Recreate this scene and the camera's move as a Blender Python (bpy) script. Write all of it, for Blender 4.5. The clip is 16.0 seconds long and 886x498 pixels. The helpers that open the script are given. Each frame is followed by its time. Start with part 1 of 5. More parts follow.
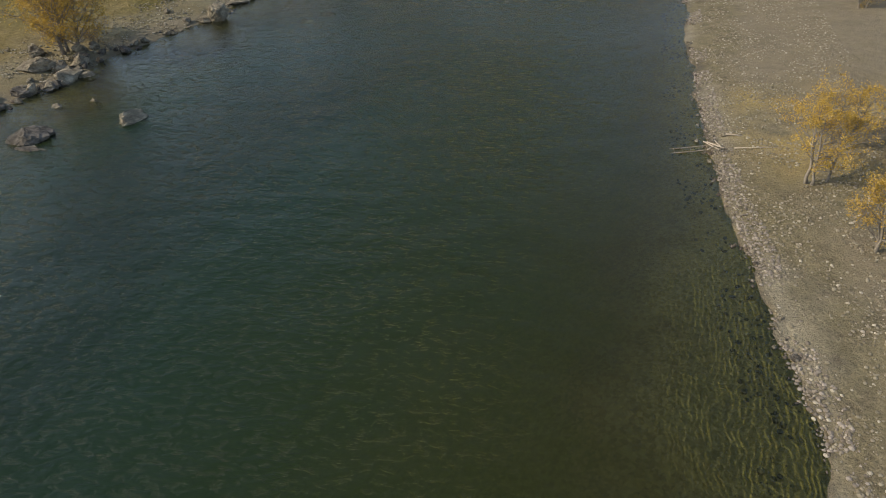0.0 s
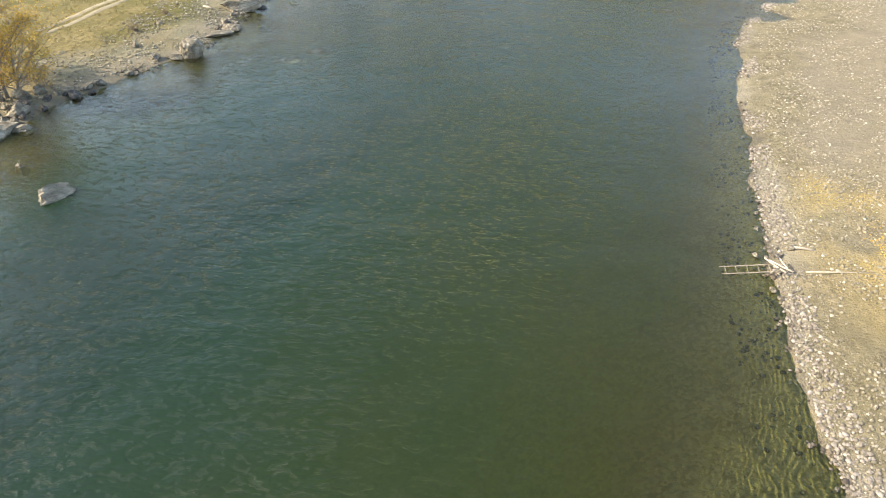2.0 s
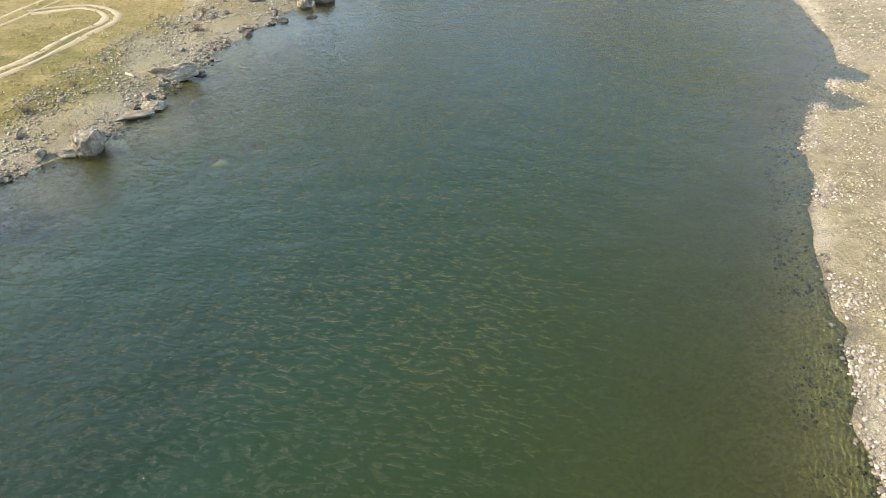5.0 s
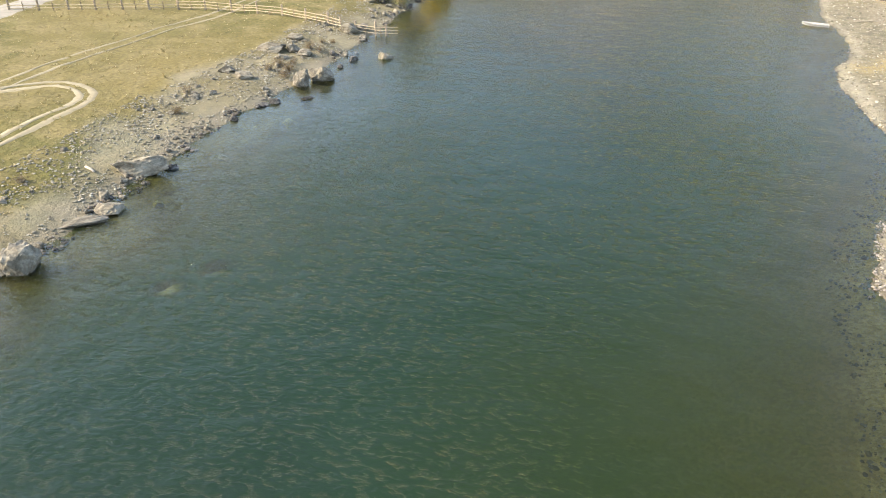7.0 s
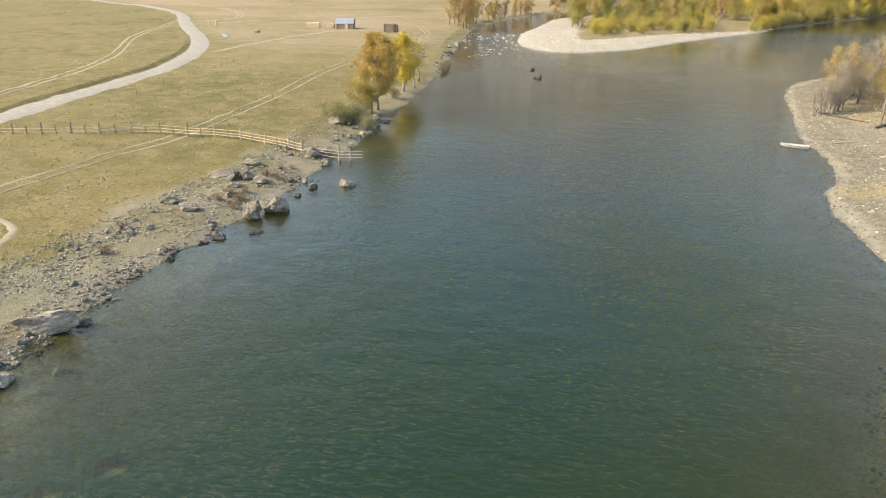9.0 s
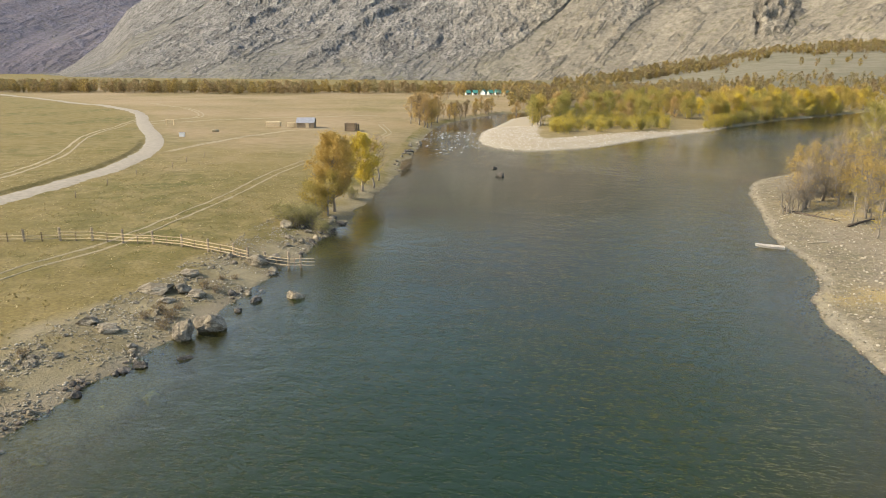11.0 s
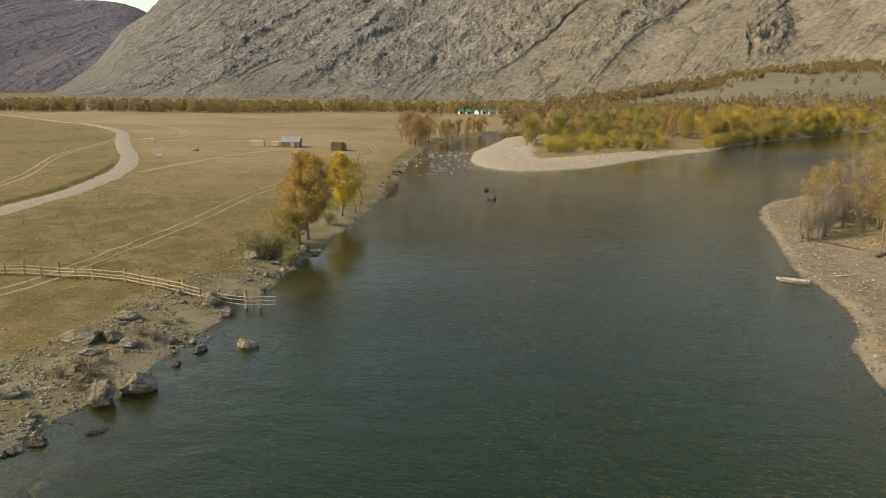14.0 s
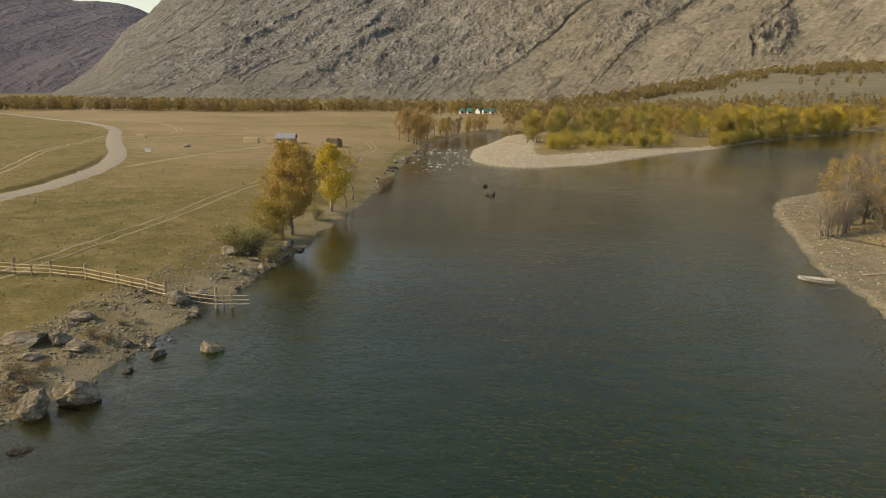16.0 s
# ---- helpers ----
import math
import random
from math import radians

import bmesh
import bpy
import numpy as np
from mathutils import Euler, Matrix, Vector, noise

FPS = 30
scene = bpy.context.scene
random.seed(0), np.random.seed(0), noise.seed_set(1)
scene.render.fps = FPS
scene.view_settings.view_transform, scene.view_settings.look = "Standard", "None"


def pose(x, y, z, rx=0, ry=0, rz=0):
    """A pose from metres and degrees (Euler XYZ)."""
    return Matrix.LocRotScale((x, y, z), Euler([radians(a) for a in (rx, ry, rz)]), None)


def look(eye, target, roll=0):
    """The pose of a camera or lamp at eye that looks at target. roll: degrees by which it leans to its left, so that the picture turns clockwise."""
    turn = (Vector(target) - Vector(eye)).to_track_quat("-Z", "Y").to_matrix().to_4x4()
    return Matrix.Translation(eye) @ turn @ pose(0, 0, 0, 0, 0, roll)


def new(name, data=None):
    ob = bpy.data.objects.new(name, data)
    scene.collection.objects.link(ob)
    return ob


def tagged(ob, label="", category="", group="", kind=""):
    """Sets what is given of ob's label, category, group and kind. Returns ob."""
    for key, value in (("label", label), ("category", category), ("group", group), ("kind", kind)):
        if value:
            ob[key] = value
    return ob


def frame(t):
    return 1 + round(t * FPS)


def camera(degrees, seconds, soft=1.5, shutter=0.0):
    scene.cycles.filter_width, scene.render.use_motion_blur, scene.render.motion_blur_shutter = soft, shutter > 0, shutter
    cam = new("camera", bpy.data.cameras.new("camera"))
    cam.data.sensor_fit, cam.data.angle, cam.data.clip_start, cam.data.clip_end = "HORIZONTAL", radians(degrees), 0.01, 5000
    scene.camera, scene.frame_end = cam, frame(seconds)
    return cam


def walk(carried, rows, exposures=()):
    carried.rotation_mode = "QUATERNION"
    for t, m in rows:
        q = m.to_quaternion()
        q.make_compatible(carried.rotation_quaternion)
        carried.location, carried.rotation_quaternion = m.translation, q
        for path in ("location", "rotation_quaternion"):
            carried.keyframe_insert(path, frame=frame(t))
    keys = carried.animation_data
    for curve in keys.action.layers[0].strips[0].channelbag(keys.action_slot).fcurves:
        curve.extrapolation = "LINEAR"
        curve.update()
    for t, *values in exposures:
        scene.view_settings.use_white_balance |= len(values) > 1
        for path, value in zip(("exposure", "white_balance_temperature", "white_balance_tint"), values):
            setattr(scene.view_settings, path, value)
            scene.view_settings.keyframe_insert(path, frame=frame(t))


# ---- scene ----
cam = camera(64.5, 16.0, soft=0.9)
PATH = [
    (0, (-4.966, -60.321, 20.016), (-4.973, -58.679, 18.874), -1.3),
    (0.5, (-4.31, -57.355, 20.048), (-4.365, -55.714, 18.905), -1.3),
    (1, (-3.671, -54.584, 20.038), (-3.753, -52.945, 18.895), -1.2),
    (1.5, (-3.127, -51.626, 20.013), (-3.213, -49.987, 18.87), -1.2),
    (2, (-2.669, -48.642, 20.026), (-2.756, -47.004, 18.882), -1.1),
    (2.5, (-2.238, -45.699, 20.044), (-2.326, -44.061, 18.9), -1.0),
    (3, (-1.831, -42.769, 20.046), (-1.922, -41.13, 18.903), -1.0),
    (3.5, (-1.496, -39.809, 20.031), (-1.59, -38.169, 18.89), -1.0),
    (4, (-1.229, -36.896, 20.051), (-1.323, -35.256, 18.91), -0.9),
    (6.5, (-0.544, -24.417, 20.275), (-0.704, -22.727, 19.217), -0.2),
    (7, (-0.436, -22.241, 20.239), (-0.601, -20.524, 19.227), -0.1),
    (7.5, (-0.346, -20.207, 20.21), (-0.517, -18.457, 19.258), -0.0),
    (8, (-0.229, -18.289, 20.135), (-0.406, -16.504, 19.249), 0.1),
    (8.5, (-0.072, -16.473, 20.06), (-0.227, -14.654, 19.244), 0.1),
    (9, (0.015, -14.709, 20.009), (-0.101, -12.856, 19.264), 0.1),
    (9.5, (0.001, -13.052, 19.925), (-0.083, -11.169, 19.255), 0.2),
    (10, (0.021, -11.416, 19.801), (-0.037, -9.507, 19.207), 0.2),
    (12.5, (0.665, -3.397, 19.682), (0.665, -1.448, 19.233), 0.3),
    (13, (0.888, -1.881, 19.587), (0.886, 0.068, 19.141), 0.3),
    (13.5, (1.109, -0.393, 19.359), (1.105, 1.557, 18.916), 0.3),
    (14, (1.331, 1.071, 19.03), (1.325, 3.022, 18.588), 0.3),
    (14.5, (1.57, 2.522, 18.621), (1.563, 4.473, 18.181), 0.4),
    (15, (1.791, 3.901, 18.131), (1.783, 5.852, 17.693), 0.4),
    (15.5, (2.024, 5.259, 17.624), (2.014, 7.21, 17.187), 0.4),
    (16, (2.245, 6.602, 17.171), (2.234, 8.553, 16.734), 0.4),
]
walk(cam, [(t, look(eye, target, roll)) for t, eye, target, roll in PATH],
     exposures=[(0.0, 0.40, 7250, 10), (0.25, 1.15, 7250, 10), (0.5, 1.66, 7250, 10), (1.0, 1.80, 7250, 10), (4.0, 1.84, 7150, 10), (7.0, 1.87, 7000, 10), (9.0, 1.56, 7150, 10),
                (10.0, 1.40, 7400, 10), (12.5, 0.92, 8000, 10), (14.5, 0.57, 8700, 10), (16.0, 0.44, 9000, 10)])

# ---- light ----
SUN_FROM = Vector((-0.95, -0.21, 0.67)).normalized()
world = bpy.data.worlds.new("sky")
scene.world = world
world.use_nodes = True
sky = world.node_tree.nodes.new("ShaderNodeTexSky")
sky.sky_type = "NISHITA"
sky.sun_disc = False
sky.sun_elevation = math.asin(SUN_FROM.z)
sky.sun_rotation = math.atan2(SUN_FROM.x, SUN_FROM.y)
sky.air_density, sky.dust_density, sky.ozone_density = 1.0, 1.5, 1.1
world.node_tree.links.new(sky.outputs[0], world.node_tree.nodes["Background"].inputs[0])
world.node_tree.nodes["Background"].inputs[1].default_value = 0.15
sun = new("sun", bpy.data.lights.new("sun", "SUN"))
sun.data.energy, sun.data.angle, sun.data.color = 2.6, radians(0.6), (1.0, 0.88, 0.72)
sun.matrix_world = look(SUN_FROM * 100, (0, 0, 0))


# ---- numeric noise ----
def lattice(ix, iy, seed):
    h = (ix.astype(np.int64) * 374761393 + iy.astype(np.int64) * 668265263 + seed * 974711) & 0x7FFFFFFF
    h = ((h ^ (h >> 13)) * 1274126177) & 0x7FFFFFFF
    h = h ^ (h >> 16)
    return (h % 65536) / 65535.0


def vnoise(x, y, seed=0):
    """Smooth noise from -1 to 1 with a period of about one unit."""
    x0, y0 = np.floor(x), np.floor(y)
    fx, fy = x - x0, y - y0
    fx, fy = fx * fx * (3 - 2 * fx), fy * fy * (3 - 2 * fy)
    a, b = lattice(x0, y0, seed), lattice(x0 + 1, y0, seed)
    c, d = lattice(x0, y0 + 1, seed), lattice(x0 + 1, y0 + 1, seed)
    return 2 * (a + (b - a) * fx + (c - a) * fy + (a - b - c + d) * fx * fy) - 1


def fbm(x, y, octaves=4, seed=0, gain=0.5):
    total, amp = 0, 1.0
    for k in range(octaves):
        total = total + amp * vnoise(x, y, seed + 17 * k)
        x, y, amp = x * 2.03 + 11.3, y * 2.03 - 7.1, amp * gain
    return total


# ---- plan of the valley ----
LEFT_SHORE = [(-44, -400), (-42, -60), (-39.5, -22), (-36.5, -12), (-34.5, -7), (-33.2, -3), (-31, 1), (-28.9, 5), (-26.6, 9),
              (-25.8, 13), (-25.2, 20), (-24.2, 26), (-23.5, 33), (-21.6, 37), (-20.2, 43), (-19.2, 48), (-18.0, 53),
              (-17.4, 59), (-15.7, 67), (-15, 76), (-13.7, 84), (-13.2, 94), (-11.5, 110), (-9.5, 133), (-8.8, 160),
              (-8.2, 200), (-6, 235), (-2, 260), (14, 306), (30, 332), (60, 362), (120, 420), (240, 520), (500, 700)]
RIGHT_SHORE = [(0, -400), (4.8, -60), (8.2, -43), (9, -37), (9.7, -33), (10.2, -28), (11.5, -21), (13, -13.7), (14.4, -8),
               (15.9, -2), (18.1, 6), (19.2, 11), (21.3, 16), (24.5, 21), (27.3, 25.5), (28.9, 31), (29.8, 40), (30.6, 46),
               (32, 51), (35.3, 56), (37.2, 61), (38.4, 68), (39.8, 77), (42.3, 84), (45, 93), (49.3, 106), (54, 117),
               (58, 123), (65, 129), (80, 142), (110, 176), (150, 222), (210, 290), (290, 360), (520, 560)]
ISLAND = [(8.0, 197), (8.6, 185), (12.6, 173.5), (18, 170.3), (25, 170.2), (39.3, 179), (58, 202), (72, 217), (87, 230), (99, 247),
          (140, 292), (180, 325), (225, 368), (300, 425), (420, 520), (520, 640), (330, 505), (200, 425), (110, 372), (60, 335),
          (38, 312), (26, 292), (18, 255), (10, 222)]
LEFT_LAND = LEFT_SHORE + [(4000, 1600), (4000, 5000), (-5000, 5000), (-5000, -400)]
RIGHT_LAND = RIGHT_SHORE + [(5000, 1200), (5000, -400)]
ROAD = [(-62, 40), (-62.5, 66), (-62, 86), (-61.5, 104), (-62, 120), (-65.5, 140), (-71, 160), (-80, 182), (-92, 206), (-106, 236), (-126, 278),
        (-156, 320), (-196, 362), (-255, 428), (-330, 500)]


def signed(px, py, poly):
    """Distance to the outline of a polygon, positive inside it."""
    best = np.full(px.shape, 1e9)
    inside = np.zeros(px.shape, bool)
    for (ax, ay), (bx, by) in zip(poly, poly[1:] + poly[:1]):
        ex, ey = bx - ax, by - ay
        s = np.clip(((px - ax) * ex + (py - ay) * ey) / (ex * ex + ey * ey), 0, 1)
        best = np.minimum(best, np.hypot(px - ax - s * ex, py - ay - s * ey))
        if ay != by:
            inside ^= ((ay > py) != (by > py)) & (px < ex * (py - ay) / ey + ax)
    return np.where(inside, best, -best)


def beside(px, py, line):
    """Distance to a line, positive on its left."""
    best = np.full(px.shape, 1e9)
    side = np.ones(px.shape)
    for (ax, ay), (bx, by) in zip(line, line[1:]):
        ex, ey = bx - ax, by - ay
        s = np.clip(((px - ax) * ex + (py - ay) * ey) / (ex * ex + ey * ey), 0, 1)
        r = np.hypot(px - ax - s * ex, py - ay - s * ey)
        side = np.where(r < best, np.sign(ex * (py - ay) - ey * (px - ax)), side)
        best = np.minimum(best, r)
    return best * side


def terrain(px, py):
    """Height, distance from the nearest shore, and the shares of left, right and island land."""
    px, py = np.asarray(px, float), np.asarray(py, float)
    wob = 0.45 * fbm(px / 2.6, py / 2.6, 3, 3) * np.clip(1.5 - py / 200, 0.3, 1)
    dl, dr, di = signed(px, py, LEFT_LAND) + wob, signed(px, py, RIGHT_LAND) + wob * 0.8, signed(px, py, ISLAND) + wob
    d = np.maximum(np.maximum(dl, dr), di)
    zl = np.interp(dl, [0, 1, 3, 8, 20, 60, 200, 700], [0, 0.22, 0.6, 1.15, 1.6, 2.1, 2.5, 3.2])
    zr = np.interp(dr, [0, 0.8, 3, 10, 25, 120, 600], [0, 0.17, 0.42, 0.8, 1.25, 2.0, 3.0])
    zi = np.interp(di, [0, 2, 8, 25, 120], [0, 0.35, 0.9, 1.2, 2.2])
    z = np.where(dl > 0, zl, np.where(dr > 0, zr, zi))
    gentle = np.interp(py, [-45, -25, 0, 30], [0.062, 0.075, 0.10, 0.11])
    deep = np.minimum(np.minimum(3.4 * (1 - np.exp(dl * np.interp(py, [-20, 0, 14, 42, 55], [0.10, 0.10, 0.058, 0.062, 0.10]))), 3.4 * (1 - np.exp(dr * gentle))), 3.4 * (1 - np.exp(di * 0.07)))
    # Extra depth away from the right shore and upstream, to darken the water.
    deep = deep * (1 + 0.45 * np.clip((-dr - 16) / 18, 0, 1) * np.interp(py, [-10, 25], [1, 0.35]) + 0.22 * np.interp(py, [5, 30], [0, 1]))
    z = np.where(d > 0, z, -np.maximum(deep, 0) + np.where(d > -30, 0.1 * fbm(px / 2, py / 2, 3, 8) * np.clip(-d / 3, 0, 1), 0))
    rough = np.clip(d / 2, 0, 1)
    z = z + rough * (0.10 * fbm(px / 7, py / 7, 3, 21) + 0.04 * fbm(px / 1.6, py / 1.6, 2, 22))
    z = z + np.clip((dl - 25) / 60, 0, 1) * 0.5 * fbm(px / 70, py / 70, 3, 23)
    # cut bank beside the gravel road
    q = beside(px, py, ROAD)
    along = np.clip((py - 60) / 20, 0, 1) * np.clip((185 - py) / 25, 0, 1)
    z = z + along * 0.42 * np.clip((q - 2.7) / 0.45, 0, 1) * np.clip((40 - q) / 36, 0, 1)
    # fan of debris that climbs to the foot of the mountain
    bx, by = px - 2, np.maximum(py - 6, 1)
    slope = np.interp(bx / by, [0.05, 0.16, 0.27, 0.45, 0.63, 1.0], [0.0, 0.004, 0.035, 0.082, 0.085, 0.09])
    r = np.hypot(bx, by)
    fan = np.clip(r - 470, 0, 900)
    z = z + np.where(py > 60, slope * fan * np.clip(fan / 150, 0, 1), 0)
    # shoals off the banks
    for cx, cy, rad, up in ((-31.5, -12.0, 4.0, 1.5), (-12.6, 69, 3.6, 1.5), (-21.0, 29, 2.8, 1.3), (-19.6, 34, 2.2, 1.3), (-24.5, 1.5, 2.4, 1.2), (-22.5, 12, 3.0, 0.8), (3.4, -42, 4.2, 0.75), (5.2, -34, 3.2, 0.55)):
        lift = up * np.exp(-((px - cx) ** 2 + (py - cy) ** 2) / rad ** 2)
        z = np.where(z < -0.15, np.minimum(z + lift, -0.15), z)
    # two shallow pools behind the edge of the gravel
    for cx, cy, rad in ((25.2, 17.8, 2.3), (28.0, 23.4, 2.1)):
        z = z - 0.5 * np.exp(-((px - cx) ** 2 + (py - cy) ** 2) / rad ** 2)
    return z, d, dl, dr, di


def height(x, y):
    return float(terrain(np.array([x]), np.array([y]))[0][0])


# ---- material helpers ----
def material(name, rough=0.8):
    m = bpy.data.materials.new(name)
    m.use_nodes = True
    shader = m.node_tree.nodes["Principled BSDF"]
    shader.inputs["Roughness"].default_value = rough
    shader.inputs["Specular IOR Level"].default_value = 0.25
    return m, m.node_tree, shader


def node(tree, kind, **values):
    n = tree.nodes.new("ShaderNode" + kind)
    for key, value in values.items():
        n.inputs[key].default_value = value
    return n


def ramp(tree, source, stops):
    n = tree.nodes.new("ShaderNodeValToRGB")
    cr = n.color_ramp
    while len(cr.elements) < len(stops):
        cr.elements.new(0.5)
    for e, (p, c) in zip(cr.elements, stops):
        e.position, e.color = p, (*c, 1) if len(c) == 3 else c
    tree.links.new(source, n.inputs[0])
    return n.outputs[0]


def blend(tree, fac, a, b, kind="MIX"):
    n = tree.nodes.new("ShaderNodeMix")
    n.data_type, n.blend_type = "RGBA", kind
    for slot, value in ((0, fac), (6, a), (7, b)):
        if isinstance(value, bpy.types.NodeSocket):
            tree.links.new(value, n.inputs[slot])
        else:
            n.inputs[slot].default_value = value if slot == 0 else (*value, 1)
    return n.outputs[2]


def maths(tree, op, a, b=0.0, clamp=False):
    n = tree.nodes.new("ShaderNodeMath")
    n.operation, n.use_clamp = op, clamp
    for slot, value in ((0, a), (1, b)):
        if isinstance(value, bpy.types.NodeSocket):
            tree.links.new(value, n.inputs[slot])
        else:
            n.inputs[slot].default_value = value
    return n.outputs[0]


def coords(tree, scale=(1, 1, 1), turn=0.0, source="Object"):
    tc = tree.nodes.new("ShaderNodeTexCoord")
    mp = node(tree, "Mapping", Scale=scale, Rotation=(0, 0, turn))
    tree.links.new(tc.outputs[source], mp.inputs[0])
    return mp.outputs[0]


def noisy(tree, vec, scale, detail=5, rough=0.55):
    n = node(tree, "TexNoise", Scale=scale, Detail=detail, Roughness=rough)
    tree.links.new(vec, n.inputs["Vector"])
    return n.outputs["Fac"]


def bumped(tree, shader, heights, strength=0.5, distance=0.1):
    b = node(tree, "Bump", Strength=strength, Distance=distance)
    tree.links.new(heights, b.inputs["Height"])
    tree.links.new(b.outputs[0], shader.inputs["Normal"])


def field(tree, name):
    n = tree.nodes.new("ShaderNodeAttribute")
    n.attribute_name = name
    return n.outputs["Fac"]


# ---- materials ----
def ground_material():
    m, t, s = material("valley_ground", 0.95)
    p = coords(t)
    big, mid, fine = noisy(t, p, 0.035, 4), noisy(t, p, 0.35, 6, 0.6), noisy(t, p, 3.0, 8, 0.7)
    vfine = noisy(t, p, 11.0, 4, 0.7)
    grass = ramp(t, big, [(0.36, (0.268, 0.236, 0.128)), (0.5, (0.222, 0.204, 0.101)), (0.64, (0.155, 0.165, 0.070))])
    grass = blend(t, ramp(t, mid, [(0.42, (0, 0, 0)), (0.62, (1, 1, 1))]), grass, (0.305, 0.272, 0.172))
    grass = blend(t, 0.8, grass, ramp(t, fine, [(0.3, (0.10, 0.09, 0.036)), (0.5, (0.28, 0.242, 0.115)), (0.72, (0.46, 0.40, 0.245))]), "OVERLAY")
    vor = node(t, "TexVoronoi", Scale=6.5)
    t.links.new(p, vor.inputs["Vector"])
    vor2 = node(t, "TexVoronoi", Scale=15.0)
    t.links.new(p, vor2.inputs["Vector"])
    stone = ramp(t, vor.outputs["Color"], [(0.15, (0.105, 0.096, 0.069)), (0.5, (0.155, 0.141, 0.102)), (0.85, (0.225, 0.206, 0.154))])
    stone = blend(t, ramp(t, vor.outputs["Distance"], [(0.35, (0, 0, 0)), (0.75, (1, 1, 1))]), stone, (0.145, 0.126, 0.09))
    stone2 = ramp(t, vor2.outputs["Color"], [(0.1, (0.11, 0.096, 0.072)), (0.9, (0.22, 0.193, 0.145))])
    stone = blend(t, 0.45, stone, stone2)
    stone = blend(t, 0.55, stone, ramp(t, fine, [(0.3, (0.2, 0.2, 0.19)), (0.7, (0.8, 0.8, 0.78))]), "OVERLAY")
    earth = ramp(t, mid, [(0.3, (0.152, 0.137, 0.089)), (0.5, (0.197, 0.178, 0.119)), (0.7, (0.135, 0.124, 0.076))])
    stone = blend(t, ramp(t, noisy(t, p, 0.6, 5, 0.65), [(0.38, (0.1, 0.1, 0.1)), (0.56, (0.9, 0.9, 0.9))]), stone, earth)
    stone = blend(t, 0.5, stone, ramp(t, noisy(t, p, 1.3, 5, 0.7), [(0.34, (0.22, 0.22, 0.22)), (0.66, (0.78, 0.76, 0.74))]), "OVERLAY")
    pale = blend(t, 0.55, stone, (0.455, 0.428, 0.335))
    shore = blend(t, field(t, "pale"), stone, pale)
    dry = blend(t, field(t, "gravel"), grass, shore)
    dry = blend(t, field(t, "fallow"), dry, ramp(t, mid, [(0.3, (0.262, 0.200, 0.118)), (0.7, (0.300, 0.236, 0.148))]))
    hill = ramp(t, noisy(t, p, 0.05, 6, 0.65), [(0.35, (0.125, 0.122, 0.080)), (0.65, (0.188, 0.175, 0.126))])
    dry = blend(t, field(t, "hill"), dry, hill)
    silt = ramp(t, mid, [(0.3, (0.205, 0.176, 0.128)), (0.5, (0.248, 0.214, 0.160)), (0.7, (0.222, 0.191, 0.138))])
    dry = blend(t, field(t, "sand"), dry, silt)
    litter = blend(t, ramp(t, vfine, [(0.45, (0, 0, 0)), (0.56, (1, 1, 1))]), (0.30, 0.235, 0.11), (0.48, 0.36, 0.11))
    dry = blend(t, maths(t, "MULTIPLY", field(t, "litter"), 0.55), dry, litter)
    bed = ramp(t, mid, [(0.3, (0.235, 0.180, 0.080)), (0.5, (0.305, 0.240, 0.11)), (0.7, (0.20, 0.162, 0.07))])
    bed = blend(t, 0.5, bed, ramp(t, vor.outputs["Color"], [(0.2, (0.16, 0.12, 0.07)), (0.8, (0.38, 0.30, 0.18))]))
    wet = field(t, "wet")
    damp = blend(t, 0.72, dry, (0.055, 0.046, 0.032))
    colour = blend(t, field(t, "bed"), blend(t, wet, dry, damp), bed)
    t.links.new(colour, s.inputs["Base Color"])
    t.links.new(maths(t, "SUBTRACT", 0.97, maths(t, "MULTIPLY", wet, 0.4)), s.inputs["Roughness"])
    rock = maths(t, "MULTIPLY", maths(t, "SUBTRACT", 1.0, vor.outputs["Distance"]), field(t, "gravel"))
    bumped(t, s, maths(t, "ADD", maths(t, "MULTIPLY", fine, 1.2), maths(t, "MULTIPLY", rock, 0.22)), 1.0, 0.16)
    return m


